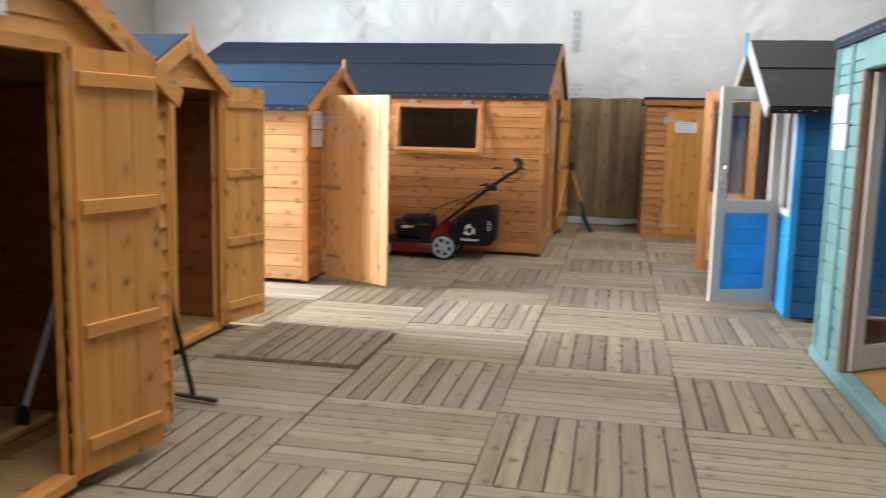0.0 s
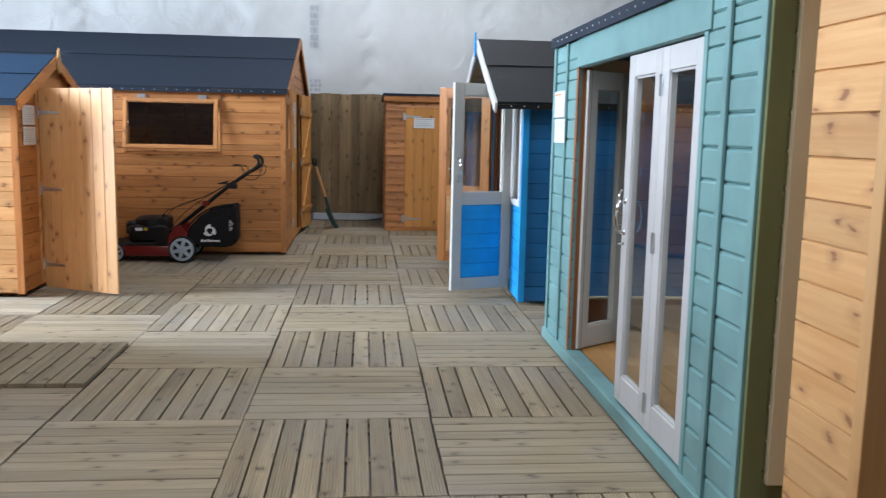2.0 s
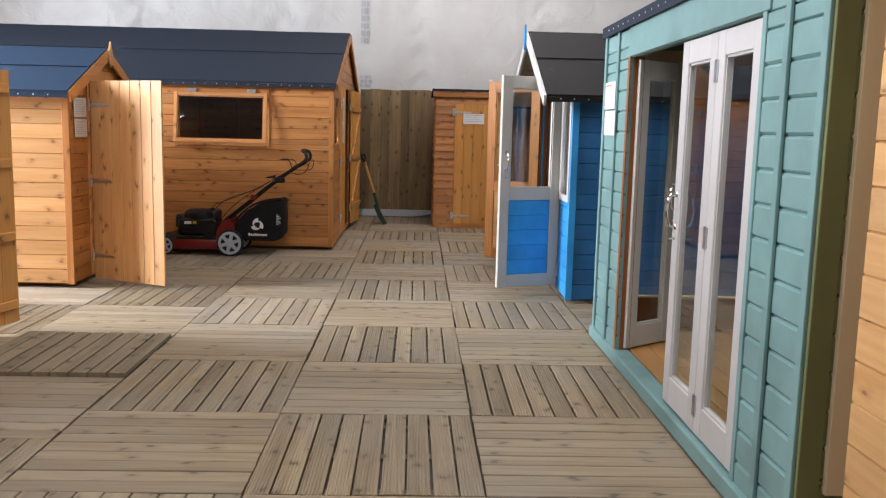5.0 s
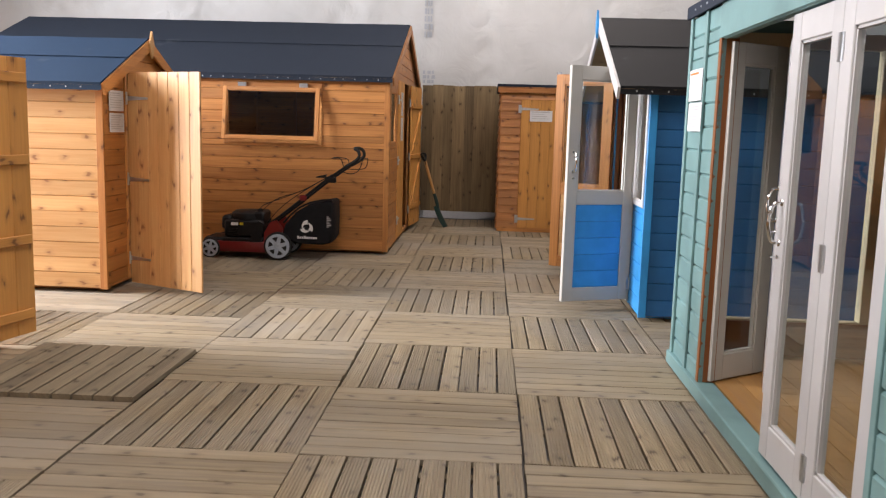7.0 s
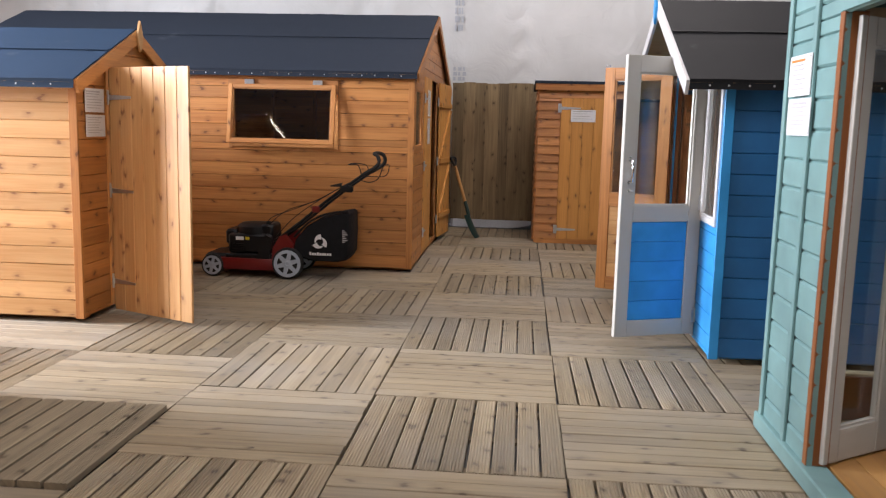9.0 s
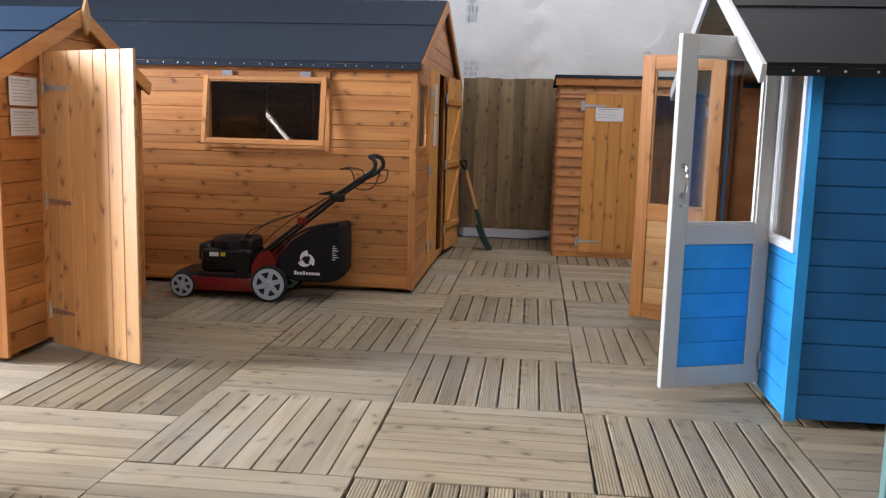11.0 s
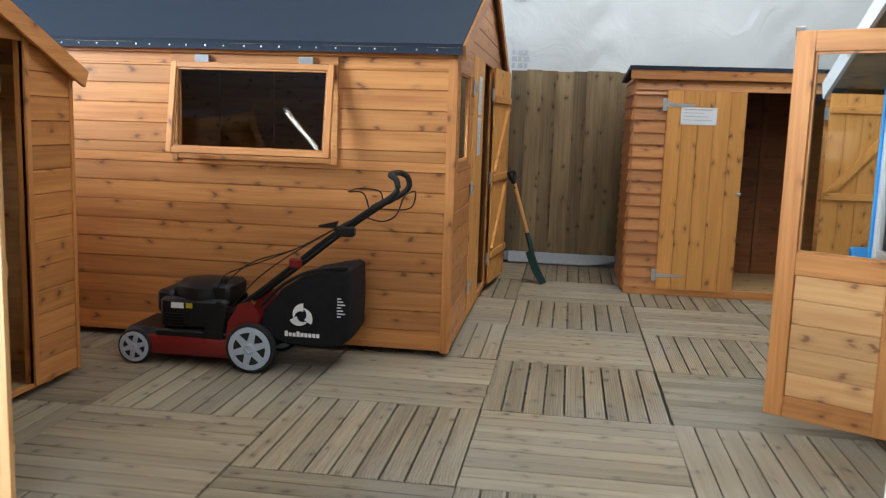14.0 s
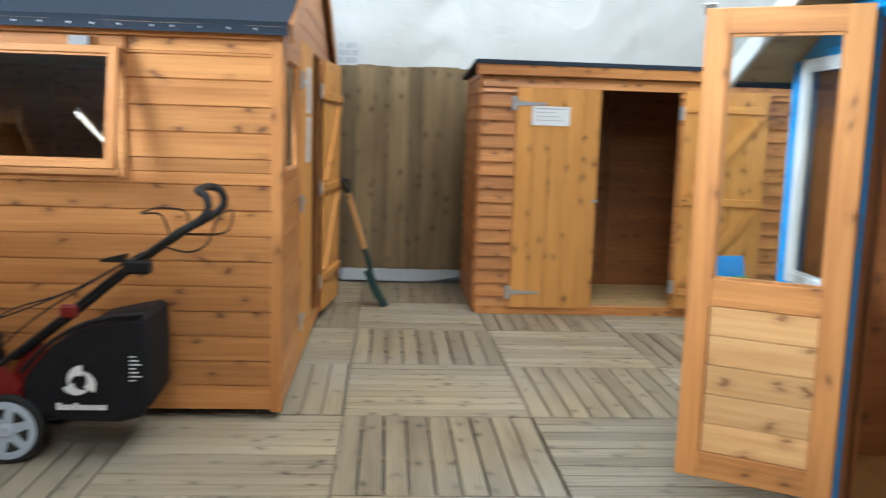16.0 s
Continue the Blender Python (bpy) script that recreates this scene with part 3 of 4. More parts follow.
# ---- sheds along the west side ----
# the long shed behind the mower
BX, BY = -0.95, 9.49
big = gable_shed("long_shed", "long amber pine apex shed with charcoal felt roof", "shed", pose(BX, BY, 0), 3.38, 4.5, 1.785, 2.455, AMBER, AMBER, FELT_BLACK, "shiplap",
    front_holes=[(0.12, 0.66, 1.10, 1.68), (0.82, 2.08, 0.08, 1.80)], south_holes=[(2.89, 3.80, 1.13, 1.64)], over=0.05, finial=False, eave_out=0.08)
# top-hung window in its long side, pushed a little open
wm = pose(BX - 1.645, BY - 0.024, 1.655, -10, 0, 0) @ pose(0, -0.035, -0.53)
opener = glazed_frame(big, "window", wm, 0.97, 0.53, AMBER, 0.035, 0.035, 0.03, label="top-hung pine window pushed slightly open")
fr = bmesh.new()
for a, b in (((-1.66, -0.03, 1.09), (-1.622, 0.0, 1.69)), ((-0.695, -0.03, 1.09), (-0.657, 0.0, 1.69)), ((-1.662, -0.032, 1.660), (-0.655, -0.0005, 1.705)), ((-1.6215, -0.028, 1.10), (-0.6955, 0.0, 1.135))):
    box(fr, a, b, None, 0.003)
part("window_frame", fr, AMBER, big)
for x in (-1.46, -0.84):
    part("window_hinge", boxed((x - 0.042, -0.056, 1.640), (x + 0.042, -0.034, 1.70), bevel=0.002), STEEL, big, "galvanised hinge")
# gable window and double doors
gm = pose(BX + 0.02, BY + 0.11, 1.09, 0, 0, 90)
glazed_frame(big, "window", gm, 0.56, 0.60, AMBER, 0.045, 0.045, 0.035)
ledged_door(big, pose(BX + 0.022, BY + 0.82, 0.06, 0, 0, 90), 0.66, 1.74, AMBER_DIP, 6, side=1, label="closed boarded door leaf")
ledged_door(big, pose(BX + 0.050, BY + 2.09, 0.06, 0, 0, 83.5), 0.64, 1.74, AMBER_DIP, 6, side=-1, brace=True, label="boarded door leaf standing open")
sign("price_notice", pose(BX + 0.024, BY + 1.08, 1.42, 0, 0, 90), 0.2, 0.26, "white laminated notice pinned to a shed door")
sign("price_notice", pose(BX + 0.024, BY + 1.08, 1.14, 0, 0, 90), 0.2, 0.26, "white laminated notice pinned to a shed door")

# the small shed with its plain door wide open
SX, SY = -2.78, 7.085
# sides in paler pine: daylight on the south wall is put into the colour
small = gable_shed("small_shed", "small amber pine apex shed with blue-black felt roof, door open", "shed", pose(SX, SY, 0), 1.58, 2.2, 1.575, 1.925, AMBER, AMBER_PALE, FELT_BLUE, "shiplap",
    front_holes=[(0.40, 1.22, 0.06, 1.66)], eave_out=0.10)
part("door_jamb", boxed((-0.03, 0.365, 0.05), (0.028, 0.40, 1.68)), AMBER, small)
part("door_jamb", boxed((-0.03, 1.22, 0.05), (0.028, 1.255, 1.68)), AMBER, small)
leaf_dir = math.degrees(math.atan2(7.12 - 7.45, -2.052 + 2.735))
ledged_door(small, pose(-2.735, 7.45, 0.02, 0, 0, leaf_dir), 0.758, 1.64, AMBER_PALE, 7, side=1, label="pale boarded door standing wide open")
sign("price_notice", pose(SX + 0.027, SY + 0.075, 1.362, 0, 0, 90), 0.25, 0.152, "white laminated notice on a shed front")
sign("price_notice", pose(SX + 0.027, SY + 0.08, 1.204, 0, 0, 90), 0.25, 0.142, "white laminated notice on a shed front")

# two overlap sheds with doors folded back
def overlap_shed(m, label, e, r, W, hole, lean):
    th = gable_shed("overlap_shed", label, "shed", m, W, 2.3, e, r, AMBER_DIP, AMBER_DIP, FELT_BLUE, "overlap", front_holes=[hole], eave_out=0.08, bh=0.10,
        south_holes=[(0.7, 1.7, 1.05, 1.45)])
    part("door_jamb", boxed((-0.035, hole[1], 0.05), (0.036, hole[1] + 0.045, hole[3])), AMBER_DIP, th)
    part("door_jamb", boxed((-0.035, hole[0] - 0.045, 0.05), (0.036, hole[0], hole[3])), AMBER_DIP, th)
    part("door_head", boxed((-0.03, hole[0] - 0.045, hole[3]), (0.032, hole[1] + 0.045, hole[3] + 0.05)), AMBER_DIP, th)
    part("threshold", boxed((-0.05, hole[0], 0.03), (0.03, hole[1], 0.075)), AMBER_DIP, th)
    # dark panels added so the inside reads as shaded
    part("lining", boxed((-2.25, 0.05, 0.06), (-2.237, W - 0.05, e - 0.02)), DARK_PINE, th, "added dark brown panel standing for the shade inside")
    part("lining", boxed((-2.23, W - 0.063, 0.06), (-0.06, W - 0.05, e - 0.02)), DARK_PINE, th, "added dark brown panel standing for the shade inside")
    glazed_frame(th, "window", m @ pose(-1.6, -0.02, 1.05), 1.0, 0.40, AMBER_DIP, 0.03, 0.03, 0.03)
    ledged_door(th, m @ pose(0.05, hole[1] + 0.03, 0.06, 0, 0, 90 - lean), 0.42, hole[3] - 0.03, AMBER_DIP, 3, ledges=(0.075, 0.35, 0.64, 0.93), side=-1, hinges=(0.94, 0.10))
    return th


overlap_shed(pose(-2.085, 1.70, 0), "amber overlap-clad apex shed with door folded back", 1.55, 1.98, 1.76, (0.45, 1.05, 0.06, 1.62), 13)
sign("price_notice", pose(-2.085 + 0.03, 2.27, 1.715, 0, 0, 90), 0.21, 0.13, "white laminated notice pinned high on a shed gable")
overlap_shed(pose(-2.70, 4.11, 0), "amber overlap-clad apex shed with open door and blue felt roof", 1.54, 1.88, 1.36, (0.53, 1.11, 0.06, 1.60), 14)


# ---- sage green summerhouse ----
def summerhouse():
    X, Y0, Y1, D, Z = 1.17, 2.705, 5.70, 2.4, 1.93
    th = thing("green_summerhouse", Matrix(), "sage green painted summerhouse with white folding glazed doors", "summerhouse")
    L = Y1 - Y0
    W = Matrix()
    def P(name, bm, mat, parent=th, label="", m=W, **k):
        return part(name, bm, mat, parent, label, m, **k)
    def wall(o, u, ln, mat, holes=()):
        return clad(th, o, u, ln, 0.05, Z, mat, "log", holes, bh=0.118, name="wall", t=0.02)
    wall((X, Y1), (0, -1), L, MINT, [(Y1 - 5.07, Y1 - 3.21, 0.05, 1.76)])
    # south side: its shade is put into the wall colour
    wall((X, Y0), (1, 0), D, MINT_SHADED, [(0.10, 0.95, 0.30, 1.80)])
    wall((X + D, Y1), (-1, 0), D, MINT, [(D - 1.05, D - 0.10, 0.29, 1.80)])
    wall((X + D, Y0), (0, 1), L, MINT)
    # flat upright battens and corner boards
    for y in (Y0 + 0.012, 2.985, 5.345, Y1 - 0.03):
        P("batten", boxed((X - 0.034, y - 0.018, 0.05), (X - 0.021, y + 0.022, Z)), MINT)
    # post coloured for the shaded south side too
    P("corner_post", boxed((X - 0.022, Y0 - 0.024, 0.03), (X + 0.05, Y0 - 0.0005, Z)), MINT_SHADED)
    P("sill", boxed((X - 0.045, Y0, 0.012), (X + 0.06, Y1 + 0.02, 0.085), bevel=0.005), MINT)
    P("door_head", boxed((X - 0.028, 3.15, 1.765), (X + 0.04, 5.1, Z)), MINT)
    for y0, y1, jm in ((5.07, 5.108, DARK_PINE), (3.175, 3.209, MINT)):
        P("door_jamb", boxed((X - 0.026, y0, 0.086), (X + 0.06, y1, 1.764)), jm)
    P("floor_panel", boxed((X + 0.02, Y0 + 0.02, 0.03), (X + D - 0.02, Y1 - 0.02, 0.07)), OSB)
    for i in range(18):
        x = X + 0.065 + i * 0.13
        P("floorboard", boxed((x, Y0 + 0.03, 0.0705), (x + 0.128, Y1 - 0.03, 0.088), bevel=0.001), LAMINATE)
    # inner lining, the room's shade put into its brown
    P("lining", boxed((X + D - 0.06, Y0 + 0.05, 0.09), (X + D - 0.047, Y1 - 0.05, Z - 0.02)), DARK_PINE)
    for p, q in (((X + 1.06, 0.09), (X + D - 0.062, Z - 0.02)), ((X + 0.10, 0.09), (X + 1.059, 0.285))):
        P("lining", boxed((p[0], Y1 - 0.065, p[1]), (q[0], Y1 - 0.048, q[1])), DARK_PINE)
    nw = P("window", boxed((X + 0.136, Y1 - 0.03, 0.25), (X + 1.0, Y1 + 0.03, 0.29)), CREAM, label="tall cream framed window")
    for p, q in (((X + 0.06, 0.25), (X + 0.135, 1.86)), ((X + 1.001, 0.25), (X + 1.075, 1.86)), ((X + 0.136, 1.78), (X + 1.0, 1.86))):
        P("frame", boxed((p[0], Y1 - 0.03, p[1]), (q[0], Y1 + 0.04, q[1])), CREAM, nw)
    pane = P("pane", boxed((X + 0.136, Y1 - 0.002, 0.29), (X + 1.0, Y1 + 0.002, 1.78), bevel=0), GLASS, nw)
    pane.visible_shadow = False
    # low pent roof with black felt turned over its edge
    bm = bmesh.new()
    prism(bm, [(X - 0.035, Y0 - 0.10, Z + 0.005), (X + D + 0.1, Y0 - 0.10, Z + 0.22), (X + D + 0.1, Y0 - 0.10, Z + 0.27), (X - 0.035, Y0 - 0.10, Z + 0.055)], (0, L + 0.12, 0))
    P("roof", bm, FELT_BLACK)
    P("fascia", boxed((X - 0.050, Y0 - 0.10, Z - 0.008), (X - 0.036, Y1 + 0.022, Z + 0.058)), FELT_BLACK, label="black felt edge studded with nails")
    nails = bmesh.new()
    for k in range(25):
        lathe(nails, [(0.006, 0), (0.004, 0.003)], 6, pose(X - 0.050, Y0 - 0.05 + 0.12 * k, Z + 0.025, 0, -90, 0))
    P("felt_nails", nails, STEEL, kind="stuff")
    # folded leaves: two shut in the front, two swung inwards
    def leaf(x, y, deg, w, mat=WHITE):
        m = pose(x, y, 0.095, 0, 0, deg)
        lf = glazed_frame(th, "folding_door", m, w, 1.655, mat, 0.085, 0.10, 0.04, 0.13)
        return lf, m
    a, ma = leaf(X - 0.015, 4.125, -90, 0.453)
    b, mb = leaf(X - 0.015, 3.670, -90, 0.453)
    for z in (0.12, 0.83, 1.50):
        butt_hinge(b, mb @ pose(0, -0.001, z))
    pull_handle(a, ma @ pose(0.04, -0.001, 0.90))
    # a white leaf too; its greyer colour stands for shade
    c, mc = leaf(1.205, 5.055, 35, 0.40, GREY_WHITE)
    d, md = leaf(1.535, 5.29, -107.5, 0.40)
    pull_handle(d, md @ pose(0.36, -0.001, 0.90))
    # tall cream window in the south side
    sw = P("window", boxed((X + 0.136, Y0 - 0.028, 0.26), (X + 0.969, Y0 - 0.003, 0.34)), CREAM, label="tall cream framed window")
    for p, q in (((X + 0.06, Y0 - 0.04, 0.26), (X + 0.135, Y0 + 0.03, 1.86)), ((X + 0.97, Y0 - 0.04, 0.26), (X + 1.05, Y0 + 0.03, 1.86)), ((X + 0.135, Y0 - 0.038, 1.78), (X + 0.97, Y0 + 0.03, 1.86)), ((X + 0.08, Y0 - 0.07, 1.862), (X + 1.1, Y0 - 0.026, 1.90))):
        P("frame", boxed(p, q), CREAM, sw)
    pn = P("pane", boxed((X + 0.136, Y0 - 0.002, 0.34), (X + 0.97, Y0 + 0.002, 1.78), bevel=0), GLASS, sw)
    pn.visible_shadow = False
    return th


summerhouse()
sign("price_notice", pose(1.17 - 0.037, 5.605, 1.482, 0, 0, -90), 0.27, 0.162, "white laminated notice with orange line on green boards", True)
sign("price_notice", pose(1.17 - 0.037, 5.59, 1.325, 0, 0, -90), 0.28, 0.147, "white laminated notice on green boards")


# ---- pale pine shed beside the summerhouse ----
def pine_shed():
    X, Y1 = 1.185, 2.45
    th = thing("pine_shed", pose(X, Y1, 0), "pale natural pine shed front with open doorway", "shed")
    clad(th, (0, 0), (0, -1), 1.6, 0.04, 2.3, AMBER_PALE, "shiplap", [(0.385, 1.2, 0.06, 2.0)], bh=0.118, name="wall")
    clad(th, (2.0, 0), (-1, 0), 2.0, 0.04, 2.3, AMBER_PALE, "shiplap", bh=0.118, name="wall")
    # walls behind the doorway are coloured dark for the shade within
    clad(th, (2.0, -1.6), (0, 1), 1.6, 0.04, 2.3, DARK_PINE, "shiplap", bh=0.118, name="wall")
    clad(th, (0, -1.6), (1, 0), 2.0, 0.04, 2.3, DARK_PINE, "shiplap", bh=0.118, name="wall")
    part("door_jamb", boxed((-0.03, -0.395, 0.04), (0.05, -0.345, 2.05)), AMBER_PALE, th)
    part("floor_panel", boxed((0.02, -1.58, 0.0), (1.98, -0.02, 0.04)), OSB, th)
    bm = bmesh.new()
    prism(bm, [(-0.12, 0.08, 2.3), (2.1, 0.08, 2.42), (2.1, 0.08, 2.46), (-0.12, 0.08, 2.34)], (0, -1.76, 0))
    part("roof", bm, FELT_BLACK, th)
    part("lining", boxed((0.06, -1.54, 0.041), (0.075, -1.21, 2.25)), DARK_PINE, th)


pine_shed()


# ---- blue summerhouse, painted on one leaf and bare on the other ----
def playhouse():
    m = pose(1.17, 8.965, 0, 0, 0, 180)  # gable faces west; its y runs south
    W = 2.15
    th = gable_shed("blue_playhouse", "blue painted playhouse with darker blue sides, white trim and black roof", "playhouse", m, W, 1.9, 1.66, 2.17, SKY_BLUE, DEEP_BLUE, FELT_DEEP, "shiplap",
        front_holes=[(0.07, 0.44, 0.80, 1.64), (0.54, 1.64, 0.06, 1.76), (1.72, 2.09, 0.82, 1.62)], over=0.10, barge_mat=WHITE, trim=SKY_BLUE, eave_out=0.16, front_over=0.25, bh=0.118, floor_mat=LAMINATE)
    glazed_frame(th, "window", m @ pose(0.03, 1.695, 0.79, 0, 0, 90), 0.425, 0.87, WHITE, 0.04, 0.04, 0.035, label="white framed window")
    glazed_frame(th, "window", m @ pose(0.03, 0.05, 0.79, 0, 0, 90), 0.42, 0.87, WHITE, 0.04, 0.04, 0.035, label="narrow white framed window")
    part("door_jamb", boxed((-0.03, 1.641, 0.05), (0.03, 1.69, 1.78)), GREY_WHITE, th)
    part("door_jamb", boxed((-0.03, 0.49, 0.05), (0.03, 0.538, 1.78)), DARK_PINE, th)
    # bare pine lining, darkened in colour for the shade indoors
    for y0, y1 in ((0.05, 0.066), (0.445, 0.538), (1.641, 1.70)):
        part("lining", boxed((-0.062, y0, 0.06), (-0.047, y1, 1.76)), DARK_PINE, th, "bare pine lining coloured darker for the shade inside")
    part("lining", boxed((-1.84, 0.05, 0.06), (-0.05, 0.062, 1.62)), DARK_PINE, th, "bare pine lining coloured darker for the shade inside")
    part("lining", boxed((-1.84, W - 0.062, 0.06), (-0.05, W - 0.05, 1.62)), DARK_PINE, th, "bare pine lining coloured darker for the shade inside")
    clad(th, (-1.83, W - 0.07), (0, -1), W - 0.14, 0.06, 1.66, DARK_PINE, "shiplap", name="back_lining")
    # painted half-glazed leaf swung out
    hx, hy, fx, fy = 1.135, 7.29, 0.622, 7.085
    w = math.hypot(fx - hx, fy - hy)
    dm = pose(hx, hy, 0.07, 0, 0, math.degrees(math.atan2(fy - hy, fx - hx)))
    leaf = glazed_frame(th, "door", dm, w, 1.70, GREY_WHITE, 0.085, 0.10, 0.035, 0.10, 0.71, SKY_BLUE, label="half-glazed pale grey door with blue panel standing open")
    pull_handle(leaf, dm @ pose(w - 0.045, 0.036, 1.02, 0, 0, 180), 0.14)
    for z in (0.12, 0.83, 1.55):
        butt_hinge(leaf, dm @ pose(0.0, 0.038, z, 0, 0, 180))
    # bare pine leaf swung out on the other side
    hx, hy, fx, fy = 1.135, 8.405, 0.668, 8.68
    w = math.hypot(fx - hx, fy - hy)
    dm = pose(hx, hy, 0.085, 0, 0, math.degrees(math.atan2(fy - hy, fx - hx)))
    leaf = glazed_frame(th, "door", dm, w, 1.715, AMBER, 0.085, 0.09, 0.035, 0.10, 0.655, AMBER_PALE, label="half-glazed bare pine door standing open")
    part("catch", boxed((w - 0.03, -0.006, 1.695), (w + 0.012, 0.012, 1.735)), CHROME, leaf, "white metal catch", dm)
    return th


playhouse()


# ---- low store against the fence ----
def store():
    X, Y, Wd, D, Z = 0.215, 11.90, 2.45, 1.0, 1.78
    th = thing("garden_store", pose(X, Y, 0), "amber overlap-clad garden store with one door open", "garden store")
    holes = [(0.25, 1.47, 0.06, 1.68)]
    clad(th, (0, 0), (1, 0), Wd, 0.04, Z, AMBER, "overlap", holes, bh=0.10, t=0.023, name="front_wall")
    clad(th, (0, D), (0, -1), D, 0.04, Z, AMBER, "overlap", bh=0.10, t=0.023, name="side_wall")
    clad(th, (Wd, 0), (0, 1), D, 0.04, Z, AMBER, "overlap", bh=0.10, name="side_wall")
    # back wall darkened in colour, as shade behind the open door
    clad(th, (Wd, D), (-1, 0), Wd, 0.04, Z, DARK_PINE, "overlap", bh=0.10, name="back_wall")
    part("floor_panel", boxed((0.02, 0.02, 0.03), (Wd - 0.02, D - 0.02, 0.065)), OSB, th)
    part("plinth", boxed((-0.01, -0.03, 0.0), (Wd + 0.01, 0.02, 0.065)), AMBER, th)
    for x in (0.0, Wd):
        part("corner_post", boxed((x - 0.012, -0.014, 0.066), (x + 0.03, -0.002, Z)), AMBER, th)
    part("fascia", boxed((-0.05, -0.062, Z - 0.02), (Wd + 0.05, -0.04, Z + 0.055)), AMBER, th)
    bm = bmesh.new()
    prism(bm, [(-0.06, -0.07, Z + 0.056), (-0.06, D + 0.05, Z + 0.0), (-0.06, D + 0.05, Z + 0.03), (-0.06, -0.07, Z + 0.086)], (Wd + 0.12, 0, 0))
    part("roof", bm, FELT_BLACK, th)
    m = WORLD[th]
    d1 = ledged_door(th, m @ pose(0.25, -0.045, 0.055, 0, 0, 0), 0.62, 1.62, AMBER_DIP, 5, side=1, hinges=(0.07, 0.93), label="closed boarded door leaf")
    part("latch", boxed((0.59, -0.02, 0.80), (0.625, 0.0, 0.82)), STEEL, d1, "", m @ pose(0.25, -0.046, 0.055))
    ledged_door(th, m @ pose(1.49, -0.065, 0.07, 0, 0, -4), 0.62, 1.62, AMBER_DIP, 5, ledges=(0.08, 0.5, 0.92), side=-1, brace=True, hinges=(0.1, 0.9), label="ledged and braced door folded back")
    sign("price_notice", m @ pose(0.362, -0.0465, 1.408), 0.28, 0.138, "white laminated notice screwed to a store door", rows=4)
    return th


store()


# ---- fence ----
def fence():
    th = thing("fence", pose(-0.9, 13.3, 0), "weathered close-board timber fence with concrete foot", "fence")
    x = 0.0
    i = 0
    while x < 2.6:
        w = random.choice((0.14, 0.15, 0.16, 0.2))
        bm = bmesh.new()
        t = random.uniform(0.018, 0.026)
        off = 0.014 * (i % 2)
        prism(bm, [(x, -off, 0.10), (x + w + 0.012, -off, 0.10), (x + w + 0.012, -off - t * 0.6, 0.10), (x, -off - t, 0.10)], (0, 0, 1.80 + random.uniform(-0.012, 0.004)))
        part("board", bm, FENCE_WOOD, th)
        x += w
        i += 1
    for z in (0.4, 1.0, 1.65):
        part("rail", boxed((0, 0.004, z), (2.62, 0.04, z + 0.07)), FENCE_WOOD, th)
    part("gravel_board", boxed((0, -0.012, 0.0), (2.62, 0.03, 0.098)), MEMBRANE, th, "grey foot board")


fence()


def loose_membrane():
    bm = bmesh.new()
    N = 24
    top, bot = [], []
    for i in range(N + 1):
        x = -0.85 + 1.05 * i / N
        lift = 0.05 * max(0, (i - 16) / 8) ** 2
        y = 13.16 + 0.015 * math.sin(x * 7)
        top.append((bm.verts.new((x, 13.25, 0.10)), bm.verts.new((x, y, 0.012 + lift))))
    for (a, b), (c, d) in zip(top, top[1:]):
        bm.faces.new((a, b, d, c))
    ret = bmesh.ops.extrude_face_region(bm, geom=list(bm.faces))
    bmesh.ops.translate(bm, verts=[v for v in ret["geom"] if isinstance(v, bmesh.types.BMVert)], vec=(0, 0, -0.006))
    tagged(part("membrane_strip", bm, MEMBRANE, smooth=True), "grey membrane strip curling up along the fence foot", "membrane")


loose_membrane()


